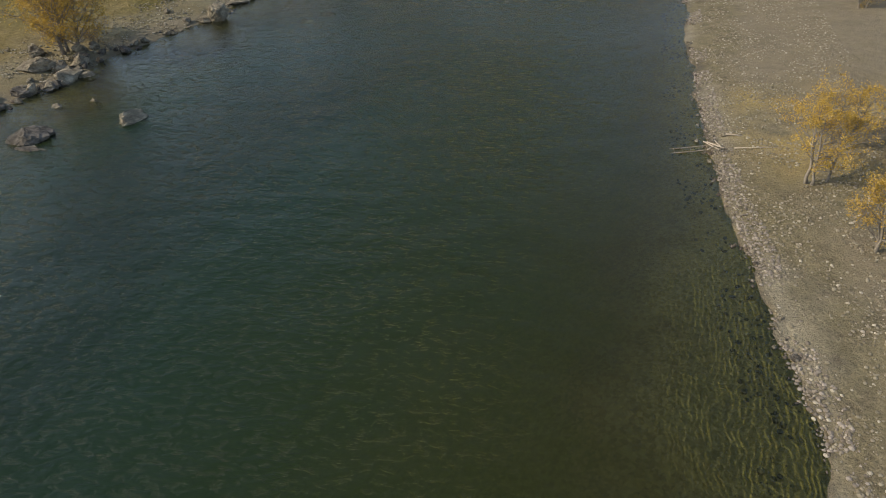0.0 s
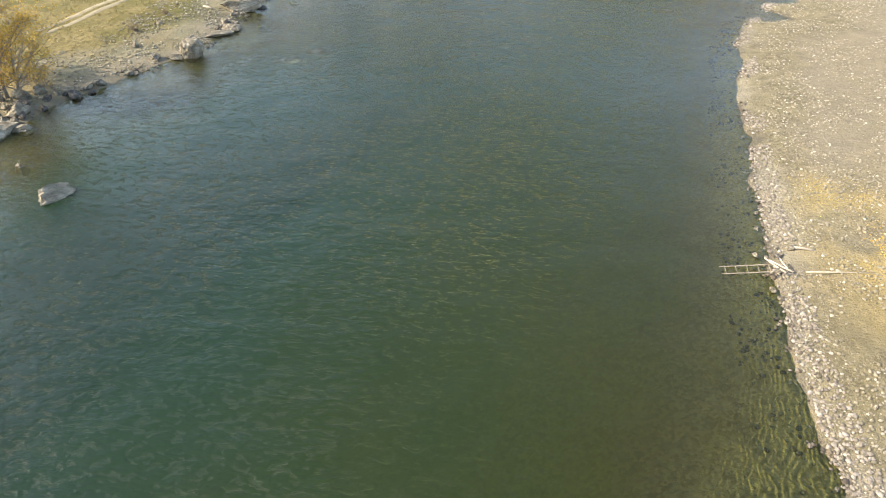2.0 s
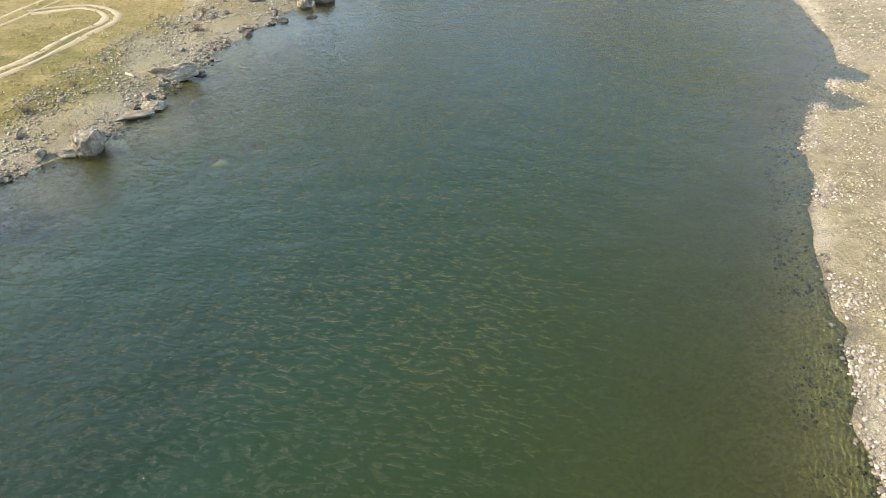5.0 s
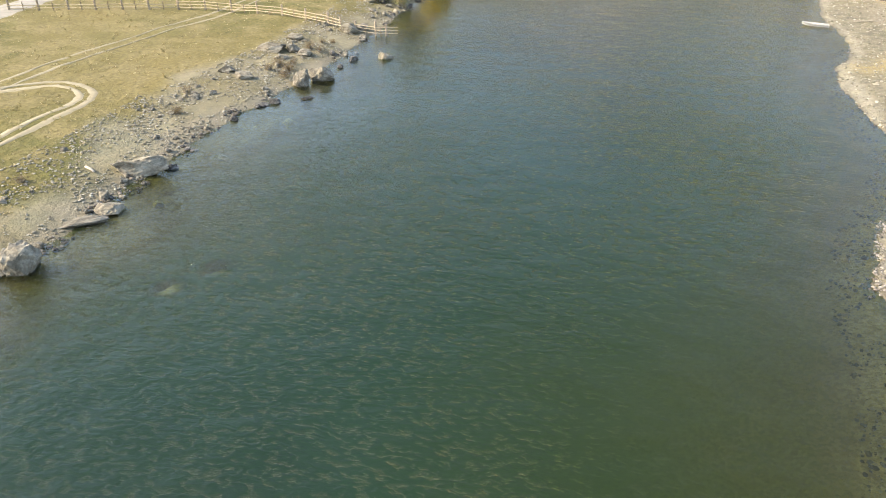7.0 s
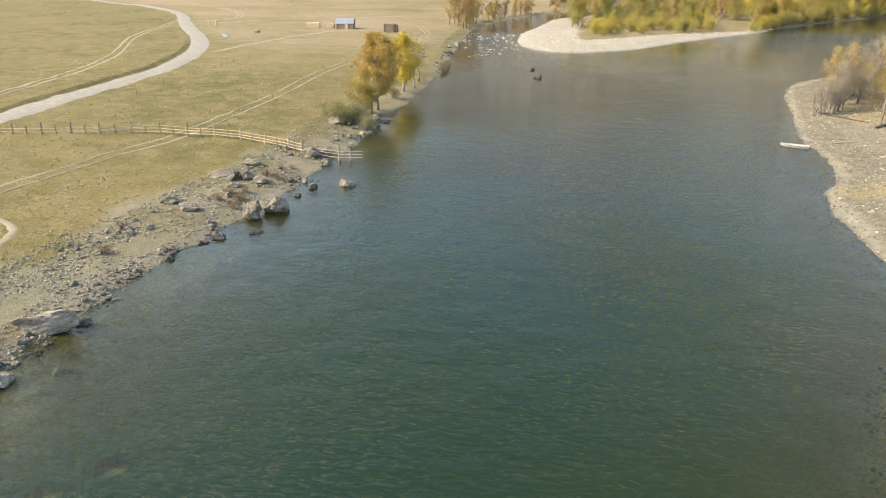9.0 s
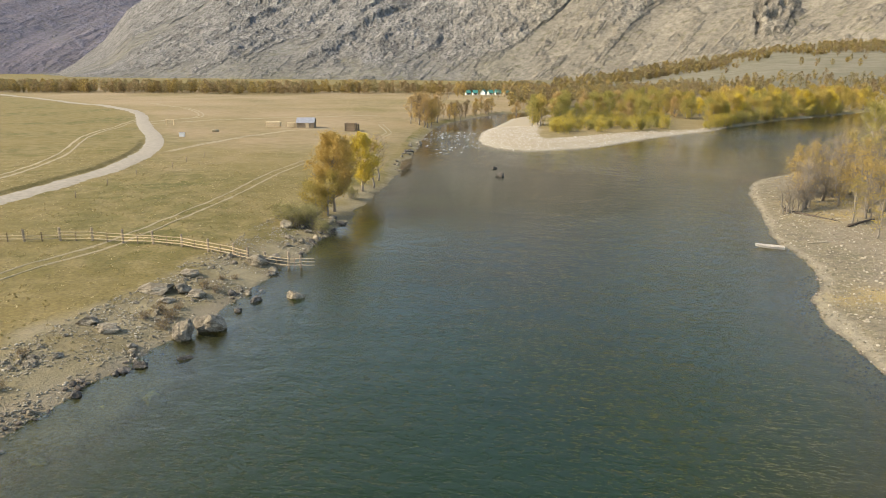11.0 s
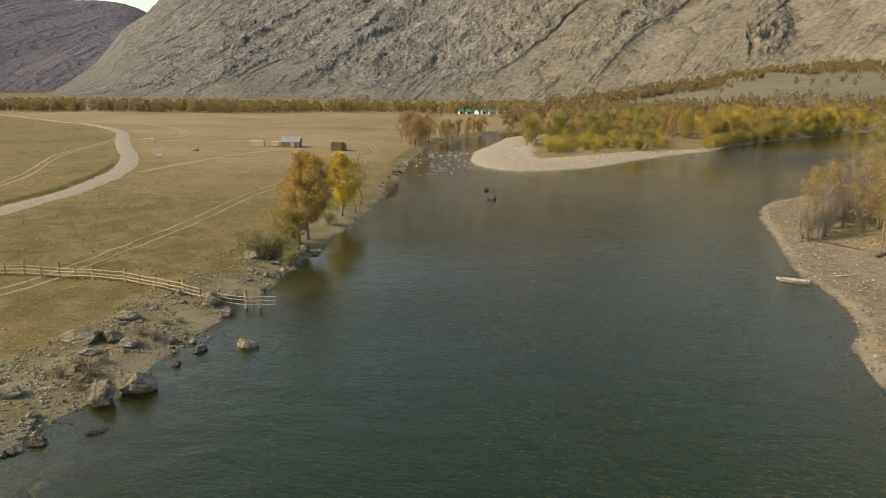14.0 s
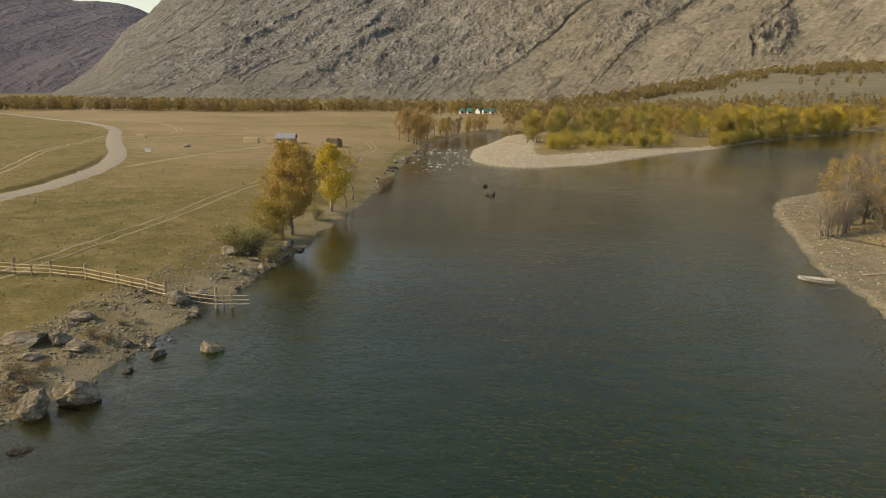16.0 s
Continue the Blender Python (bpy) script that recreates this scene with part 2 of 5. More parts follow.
def water_material():
    m, t, s = material("river_water", 0.05)
    t.nodes.remove(s)
    p = coords(t, (1, 1, 1), radians(12))
    chop = node(t, "Mapping", Scale=(0.72, 1.05, 1))
    t.links.new(p, chop.inputs[0])
    small = noisy(t, chop.outputs[0], 2.3, 6, 0.64)
    swell = noisy(t, chop.outputs[0], 0.4, 3, 0.5)
    train = node(t, "TexWave", Scale=0.62, Distortion=17.0, Detail=3.0)
    train.inputs["Detail Scale"].default_value = 1.1
    train.inputs["Detail Roughness"].default_value = 0.6
    train.bands_direction = "Y"
    t.links.new(chop.outputs[0], train.inputs["Vector"])
    small = maths(t, "ADD", small, maths(t, "MULTIPLY", train.outputs["Fac"], 0.075))
    # wavelets that run in on the gravel
    lap_way = node(t, "Mapping", Rotation=(0, 0, radians(22)))
    t.links.new(coords(t), lap_way.inputs[0])
    lapping = node(t, "TexWave", Scale=1.1, Distortion=14.0, Detail=3.0)
    lapping.inputs["Detail Scale"].default_value = 0.8
    t.links.new(lap_way.outputs[0], lapping.inputs["Vector"])
    calm = maths(t, "MULTIPLY", ramp(t, noisy(t, p, 0.045, 3, 0.5), [(0.35, (0.45, 0.45, 0.45)), (0.65, (1, 1, 1))]), field(t, "chop"))
    bump = node(t, "Bump", Strength=1.0, Distance=0.20)
    crest = maths(t, "SUBTRACT", 1.0, maths(t, "ABSOLUTE", maths(t, "MULTIPLY", maths(t, "SUBTRACT", small, 0.5), 4.0)))
    crest = maths(t, "ADD", maths(t, "MULTIPLY", crest, 0.12), small)
    sum_ = maths(t, "ADD", maths(t, "MULTIPLY", crest, calm), maths(t, "MULTIPLY", maths(t, "MULTIPLY", swell, field(t, "chop")), 1.1))
    sum_ = maths(t, "ADD", sum_, maths(t, "MULTIPLY", maths(t, "MULTIPLY", lapping.outputs["Fac"], field(t, "lap")), 0.06))
    t.links.new(sum_, bump.inputs["Height"])
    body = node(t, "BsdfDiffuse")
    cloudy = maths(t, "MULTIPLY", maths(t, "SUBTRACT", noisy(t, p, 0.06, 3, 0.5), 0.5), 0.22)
    # Light absorbed with depth is put into the body colour: brown, green, near black.
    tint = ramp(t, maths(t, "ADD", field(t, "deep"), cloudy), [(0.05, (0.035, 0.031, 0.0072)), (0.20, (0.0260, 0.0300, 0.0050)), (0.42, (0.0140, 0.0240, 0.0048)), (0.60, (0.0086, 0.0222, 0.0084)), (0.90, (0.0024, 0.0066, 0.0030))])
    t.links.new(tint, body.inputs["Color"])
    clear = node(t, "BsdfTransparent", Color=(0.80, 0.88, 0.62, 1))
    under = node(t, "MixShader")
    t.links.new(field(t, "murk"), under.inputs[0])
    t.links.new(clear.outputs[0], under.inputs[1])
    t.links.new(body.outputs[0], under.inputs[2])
    gloss = node(t, "BsdfGlossy", Roughness=0.04)
    fres = node(t, "Fresnel", IOR=1.255)
    t.links.new(bump.outputs[0], gloss.inputs["Normal"])
    t.links.new(bump.outputs[0], fres.inputs["Normal"])
    top = node(t, "MixShader")
    t.links.new(maths(t, "MULTIPLY", fres.outputs[0], 1.66, True), top.inputs[0])
    t.links.new(under.outputs[0], top.inputs[1])
    t.links.new(gloss.outputs[0], top.inputs[2])
    t.links.new(top.outputs[0], t.nodes["Material Output"].inputs["Surface"])
    return m


def rock_material(name, dark, mid, light, scale=1.0):
    m, t, s = material(name, 0.9)
    p = coords(t)
    big, fine = noisy(t, p, 1.1 * scale, 6, 0.65), noisy(t, p, 7 * scale, 8, 0.7)
    colour = ramp(t, big, [(0.32, dark), (0.5, mid), (0.66, light)])
    colour = blend(t, 0.6, colour, ramp(t, fine, [(0.3, (0.15, 0.15, 0.15)), (0.7, (0.85, 0.85, 0.82))]), "OVERLAY")
    info = t.nodes.new("ShaderNodeObjectInfo")
    colour = blend(t, 0.35, colour, ramp(t, info.outputs["Random"], [(0, (0.3, 0.29, 0.28)), (1, (0.72, 0.70, 0.66))]), "OVERLAY")
    t.links.new(colour, s.inputs["Base Color"])
    vor = node(t, "TexVoronoi", Scale=2.2 * scale)
    t.links.new(p, vor.inputs["Vector"])
    bumped(t, s, maths(t, "ADD", maths(t, "MULTIPLY", fine, 1.0), vor.outputs["Distance"]), 0.8, 0.12)
    return m


def island_material(name, stops, rough=0.9):
    """Colour that differs from one loose piece of a mesh to the next."""
    m, t, s = material(name, rough)
    g = t.nodes.new("ShaderNodeNewGeometry")
    t.links.new(ramp(t, g.outputs["Random Per Island"], stops), s.inputs["Base Color"])
    return m


def leaf_material(name, stops):
    m, t, s = material(name, 0.7)
    g = t.nodes.new("ShaderNodeNewGeometry")
    info = t.nodes.new("ShaderNodeObjectInfo")
    colour = ramp(t, g.outputs["Random Per Island"], stops)
    colour = blend(t, 0.3, colour, ramp(t, info.outputs["Random"], [(0, (0.35, 0.36, 0.35)), (1, (0.66, 0.62, 0.6))]), "OVERLAY")
    t.links.new(colour, s.inputs["Base Color"])
    through_leaf = node(t, "BsdfTranslucent")
    t.links.new(colour, through_leaf.inputs["Color"])
    mix = node(t, "MixShader")
    mix.inputs[0].default_value = 0.35
    t.links.new(s.outputs[0], mix.inputs[1])
    t.links.new(through_leaf.outputs[0], mix.inputs[2])
    t.links.new(mix.outputs[0], t.nodes["Material Output"].inputs["Surface"])
    return m


def wood_material(name, dark, light, scale=6.0):
    m, t, s = material(name, 0.85)
    p = coords(t, (1, 1, 1))
    grain = noisy(t, p, scale, 6, 0.65)
    colour = ramp(t, grain, [(0.3, dark), (0.7, light)])
    info = t.nodes.new("ShaderNodeObjectInfo")
    colour = blend(t, 0.3, colour, ramp(t, info.outputs["Random"], [(0, (0.35, 0.35, 0.35)), (1, (0.68, 0.67, 0.64))]), "OVERLAY")
    t.links.new(colour, s.inputs["Base Color"])
    bumped(t, s, grain, 0.4, 0.02)
    return m


def mountain_material(name, scree, rock, grass, tint, contrast=1.0):
    """Scree chutes that run down the slope between cracked crags. tint: the warmer colour of the sunny end."""
    m, t, s = material(name, 0.97)
    p = coords(t)

    def slope_vector(across, wide, high):
        n = t.nodes.new("ShaderNodeCombineXYZ")
        t.links.new(maths(t, "DIVIDE", field(t, across), wide), n.inputs[0])
        t.links.new(maths(t, "DIVIDE", field(t, "upslope"), high), n.inputs[1])
        return n.outputs[0]

    def shade(colour, source, low, high, lo=0.35, hi=0.65):
        return blend(t, 1.0, colour, ramp(t, source, [(lo, (low,) * 3), (hi, (high,) * 3)]), "MULTIPLY")

    chute = noisy(t, slope_vector("along", 24, 260), 1.0, 7, 0.62)
    tall = coords(t, (1, 1, 0.5), 0.0)
    crack = noisy(t, tall, 0.055, 9, 0.66)
    ledge = noisy(t, tall, 0.022, 6, 0.62)
    patch, fine = noisy(t, p, 0.007, 6, 0.6), noisy(t, p, 0.13, 7, 0.7)
    c = contrast
    sun_side = field(t, "tan")
    soil = blend(t, ramp(t, patch, [(0.42, (0, 0, 0)), (0.62, (1, 1, 1))]), scree, grass)
    soil = blend(t, sun_side, soil, tint)
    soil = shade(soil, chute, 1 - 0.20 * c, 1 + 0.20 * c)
    shrubs = ramp(t, noisy(t, p, 0.075, 3, 0.6), [(0.37, (1, 1, 1)), (0.43, (0, 0, 0))])
    soil = blend(t, maths(t, "MULTIPLY", shrubs, 0.5 * c), soil, (0.10, 0.098, 0.05))
    stone = blend(t, maths(t, "MULTIPLY", sun_side, 0.75), rock, tuple(1.08 * v for v in tint))
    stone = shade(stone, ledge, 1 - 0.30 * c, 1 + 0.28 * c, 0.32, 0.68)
    cells = node(t, "TexVoronoi", Scale=0.16)
    t.links.new(tall, cells.inputs["Vector"])
    # Random cell tones, in place of rock faces turned to and from the sun.
    stone = shade(stone, cells.outputs["Color"], 1 - 0.16 * c, 1 + 0.16 * c, 0.2, 0.8)
    # Crack lines multiplied darker: the shade inside clefts is put into the colour.
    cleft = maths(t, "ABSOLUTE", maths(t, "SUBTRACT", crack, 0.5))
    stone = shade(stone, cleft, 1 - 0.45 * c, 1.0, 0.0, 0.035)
    mask = maths(t, "ADD", field(t, "cliff"), maths(t, "ADD", maths(t, "MULTIPLY", maths(t, "SUBTRACT", chute, 0.5), 1.2), maths(t, "MULTIPLY", maths(t, "SUBTRACT", ledge, 0.44), 2.2)))
    craggy = ramp(t, mask, [(0.15, (0.06, 0.06, 0.06)), (0.75, (1, 1, 1))])
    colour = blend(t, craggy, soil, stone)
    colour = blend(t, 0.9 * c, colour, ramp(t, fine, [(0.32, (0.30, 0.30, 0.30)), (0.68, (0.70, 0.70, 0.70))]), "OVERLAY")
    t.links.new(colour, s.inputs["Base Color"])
    relief = maths(t, "ADD", maths(t, "MULTIPLY", crack, 1.4), maths(t, "MULTIPLY", cells.outputs["Distance"], 0.5))
    relief = maths(t, "MULTIPLY", maths(t, "ADD", relief, maths(t, "MULTIPLY", ledge, 1.6)), craggy)
    relief = maths(t, "ADD", relief, maths(t, "ADD", maths(t, "MULTIPLY", fine, 0.35), maths(t, "MULTIPLY", chute, 0.7)))
    bumped(t, s, relief, 0.9, 8.0 * c)
    return m


GROUND, WATER = ground_material(), water_material()
BOULDER = rock_material("boulder_stone", (0.10, 0.088, 0.066), (0.21, 0.190, 0.148), (0.335, 0.310, 0.250))
SUNKEN_ROCK = rock_material("silted_river_stone", (0.30, 0.245, 0.12), (0.42, 0.35, 0.18), (0.52, 0.45, 0.26))
DARK_ROCK = rock_material("dark_wet_stone", (0.05, 0.047, 0.042), (0.10, 0.093, 0.083), (0.21, 0.20, 0.18))
BAR_PEBBLE = island_material("white_cobbles", [(0, (0.33, 0.305, 0.26)), (0.6, (0.47, 0.44, 0.385)), (1, (0.62, 0.59, 0.54))])
GOLD_LEAF = leaf_material("gold_olive_leaves", [(0, (0.26, 0.20, 0.055)), (0.5, (0.38, 0.30, 0.08)), (1, (0.52, 0.42, 0.125))])
FAR_OLIVE = leaf_material("far_olive_leaves", [(0, (0.155, 0.138, 0.065)), (0.5, (0.24, 0.205, 0.10)), (1, (0.33, 0.275, 0.135))])
FAR_BROWN = leaf_material("far_brown_leaves", [(0, (0.18, 0.137, 0.075)), (0.5, (0.265, 0.20, 0.105)), (1, (0.35, 0.275, 0.15))])
FAR_GOLD = leaf_material("far_gold_leaves", [(0, (0.20, 0.15, 0.055)), (0.5, (0.29, 0.22, 0.08)), (1, (0.39, 0.305, 0.115))])
PEBBLE = island_material("pebbles", [(0, (0.145, 0.130, 0.092)), (0.4, (0.215, 0.195, 0.142)), (0.85, (0.285, 0.26, 0.195)), (1, (0.41, 0.382, 0.31))])
PALE_PEBBLE = island_material("pale_cobbles", [(0, (0.14, 0.122, 0.098)), (0.6, (0.215, 0.192, 0.16)), (1, (0.33, 0.30, 0.258))])
WET_PEBBLE = island_material("wet_cobbles", [(0, (0.05, 0.042, 0.033)), (0.7, (0.13, 0.108, 0.082)), (1, (0.24, 0.205, 0.16))], 0.45)
BARK = wood_material("grey_bark", (0.14, 0.12, 0.10), (0.34, 0.31, 0.27), 9)
PALE_BARK = wood_material("pale_bark", (0.13, 0.118, 0.098), (0.28, 0.258, 0.22), 9)
ORANGE_LEAF = leaf_material("orange_leaves", [(0, (0.30, 0.205, 0.06)), (0.5, (0.43, 0.31, 0.09)), (1, (0.57, 0.44, 0.16))])
YELLOW_LEAF = leaf_material("yellow_leaves", [(0, (0.42, 0.315, 0.04)), (0.5, (0.59, 0.46, 0.06)), (1, (0.71, 0.585, 0.13))])
WILLOW_LEAF = leaf_material("willow_gold_leaves", [(0, (0.34, 0.225, 0.045)), (0.5, (0.50, 0.345, 0.075)), (1, (0.64, 0.47, 0.15))])
OLIVE_LEAF = leaf_material("olive_leaves", [(0, (0.20, 0.19, 0.058)), (0.5, (0.33, 0.30, 0.088)), (1, (0.47, 0.41, 0.13))])
RUST_LEAF = leaf_material("rusty_leaves", [(0, (0.29, 0.20, 0.09)), (0.5, (0.42, 0.30, 0.13)), (1, (0.52, 0.40, 0.19))])
GREY_LEAF = leaf_material("grey_green_leaves", [(0, (0.18, 0.172, 0.075)), (0.5, (0.29, 0.27, 0.12)), (1, (0.40, 0.365, 0.175))])
FRESH_TIMBER = wood_material("pale_timber", (0.44, 0.345, 0.21), (0.68, 0.57, 0.39))
POLE_TIMBER = wood_material("peeled_pole_timber", (0.33, 0.26, 0.16), (0.55, 0.455, 0.30))
SHED_TIMBER = wood_material("grey_brown_logs", (0.20, 0.16, 0.11), (0.40, 0.33, 0.245))
OLD_TIMBER = wood_material("weathered_timber", (0.10, 0.075, 0.05), (0.27, 0.21, 0.15))
BLEACHED = wood_material("bleached_wood", (0.27, 0.235, 0.185), (0.45, 0.41, 0.34))
LADDER_WOOD = wood_material("grey_ladder_wood", (0.15, 0.125, 0.088), (0.30, 0.262, 0.20))
LIME_LEAF = leaf_material("lime_gold_leaves", [(0, (0.30, 0.255, 0.05)), (0.5, (0.45, 0.375, 0.075)), (1, (0.60, 0.49, 0.12))])
TWIG_LEAF = leaf_material("dry_brown_leaves", [(0, (0.12, 0.088, 0.045)), (0.5, (0.20, 0.15, 0.075)), (1, (0.30, 0.235, 0.125))])
DIRT = wood_material("track_dirt", (0.235, 0.20, 0.122), (0.325, 0.282, 0.188), 1.6)
ROAD_GRAVEL = wood_material("road_gravel", (0.235, 0.213, 0.168), (0.36, 0.33, 0.265), 1.1)
SLOPE = mountain_material("mountain_rock", (0.143, 0.144, 0.133), (0.165, 0.167, 0.159), (0.142, 0.141, 0.114), (0.182, 0.169, 0.134))
# Bluish violet, low-contrast colours: distance haze put into the rock colour.
HAZY_SLOPE = mountain_material("hazed_mountain_rock", (0.150, 0.138, 0.158), (0.135, 0.135, 0.170), (0.132, 0.128, 0.142), (0.160, 0.140, 0.150), 0.8)
FOAM, _, foam_shader = material("white_water", 0.6)
foam_shader.inputs["Base Color"].default_value = (0.62, 0.66, 0.66, 1)


# ---- mesh helpers ----
def arrays_mesh(name, verts, faces, mat, smooth=True):
    me = bpy.data.meshes.new(name)
    me.from_pydata([tuple(v) for v in verts] if not isinstance(verts, list) else verts, [], faces)
    me.materials.append(mat)
    me.polygons.foreach_set("use_smooth", [smooth] * len(me.polygons))
    me.update()
    return me


def sheet(name, xs, ys, zs, mat, fields=None, keep=None):
    """A grid mesh over xs and ys. keep: which cells stay."""
    nx, ny = len(xs), len(ys)
    gx, gy = np.meshgrid(xs, ys)
    co = np.stack([gx, gy, zs], -1).reshape(-1, 3)
    i = (np.arange(ny - 1)[:, None] * nx + np.arange(nx - 1)[None, :])
    quads = np.stack([i, i + 1, i + nx + 1, i + nx], -1).reshape(-1, 4)
    if keep is not None:
        quads = quads[keep.reshape(-1)]
        used = np.unique(quads)
        back = np.zeros(nx * ny, np.int64)
        back[used] = np.arange(len(used))
        co, quads = co[used], back[quads]
        fields = {k: v.reshape(-1)[used] for k, v in (fields or {}).items()}
    me = bpy.data.meshes.new(name)
    me.vertices.add(len(co))
    me.vertices.foreach_set("co", co.astype(np.float32).ravel())
    me.loops.add(quads.size)
    me.loops.foreach_set("vertex_index", quads.astype(np.int32).ravel())
    me.polygons.add(len(quads))
    me.polygons.foreach_set("loop_start", np.arange(0, quads.size, 4, dtype=np.int32))
    me.polygons.foreach_set("use_smooth", np.ones(len(quads), bool))
    for key, value in (fields or {}).items():
        me.attributes.new(key, "FLOAT", "POINT").data.foreach_set("value", np.asarray(value, np.float32).ravel())
    me.materials.append(mat)
    me.update(calc_edges=True)
    return me


class Build:
    """Collects tubes, boxes, leaves and stones into one mesh."""

    def __init__(self):
        self.v, self.f = [], []

    def tube(self, points, radii, sides=5, cap=True):
        start, last = len(self.v), None
        pts = [Vector(p) for p in points]
        for k, p in enumerate(pts):
            axis = (pts[min(k + 1, len(pts) - 1)] - pts[max(k - 1, 0)]).normalized()
            a = axis.orthogonal().normalized() if last is None else (last - axis * last.dot(axis)).normalized()
            last, b = a, axis.cross(a)
            for j in range(sides):
                w = 2 * math.pi * j / sides
                self.v.append(tuple(p + (a * math.cos(w) + b * math.sin(w)) * radii[k]))
        for k in range(len(pts) - 1):
            for j in range(sides):
                q, r = start + k * sides + j, start + k * sides + (j + 1) % sides
                self.f.append((q, r, r + sides, q + sides))
        if cap:
            self.f.append(tuple(start + j for j in reversed(range(sides))))
            self.f.append(tuple(start + (len(pts) - 1) * sides + j for j in range(sides)))

    def box(self, centre, size, turn=0.0, tilt=0.0):
        m = Matrix.Translation(centre) @ Matrix.Rotation(turn, 4, "Z") @ Matrix.Rotation(tilt, 4, "Y")
        s, (x, y, z) = len(self.v), [c / 2 for c in size]
        self.v += [tuple(m @ Vector((a * x, b * y, c * z))) for c in (-1, 1) for b in (-1, 1) for a in (-1, 1)]
        self.f += [tuple(s + k for k in q) for q in ((0, 2, 3, 1), (4, 5, 7, 6), (0, 1, 5, 4), (2, 6, 7, 3), (0, 4, 6, 2), (1, 3, 7, 5))]

    def leaf(self, p, size, rng, flat=False):
        n = Vector((rng.gauss(0, 1), rng.gauss(0, 1), rng.gauss(0, 1) + (3 if flat else 0.4))).normalized()
        a = n.orthogonal().normalized()
        a = Matrix.Rotation(rng.uniform(0, 6.28), 3, n) @ a
        b = n.cross(a)
        s, p = len(self.v), Vector(p)
        lift = n * size * rng.uniform(0.05, 0.3)
        self.v += [tuple(p - a * size), tuple(p - b * size * 0.55 + lift), tuple(p + a * size), tuple(p + b * size * 0.55 + lift)]
        self.f.append((s, s + 1, s + 2, s + 3))

    def mesh(self, name, mat, smooth=False):
        return arrays_mesh(name, self.v, self.f, mat, smooth)


def part(name, build, mat, parent, label="", smooth=False):
    ob = new(name, build.mesh(name, mat, smooth))
    ob.parent = parent
    return tagged(ob, label)


def thing(name, m, label, category, group=""):
    ob = new(name)
    ob.empty_display_size = 0.3
    ob.matrix_basis = m
    return tagged(ob, label, category, group)


# ---- ground ----
def spaced(lo, fine_lo, fine_hi, hi, step, growth):
    out = list(np.arange(fine_lo, fine_hi + 1e-6, step))
    s, x = step, fine_hi
    while x < hi:
        s *= growth
        x += s
        out.append(x)
    s, x, low = step, fine_lo, []
    while x > lo:
        s *= growth
        x -= s
        low.append(x)
    return np.array(low[::-1] + out)


XS = spaced(-4200, -76, 62, 4200, 0.46, 1.055)
YS = spaced(-4000, -66, 132, 4600, 0.42, 1.03)
GX, GY = np.meshgrid(XS, YS)
GZ, GD, GL, GR, GI = terrain(GX, GY)
LITTER = [(18, -23, 4.5), (22, -18, 5), (17, -15, 2.5), (37, 51, 3.2), (52, 86, 5), (58, 95, 7), (-37, -1, 2.5)]


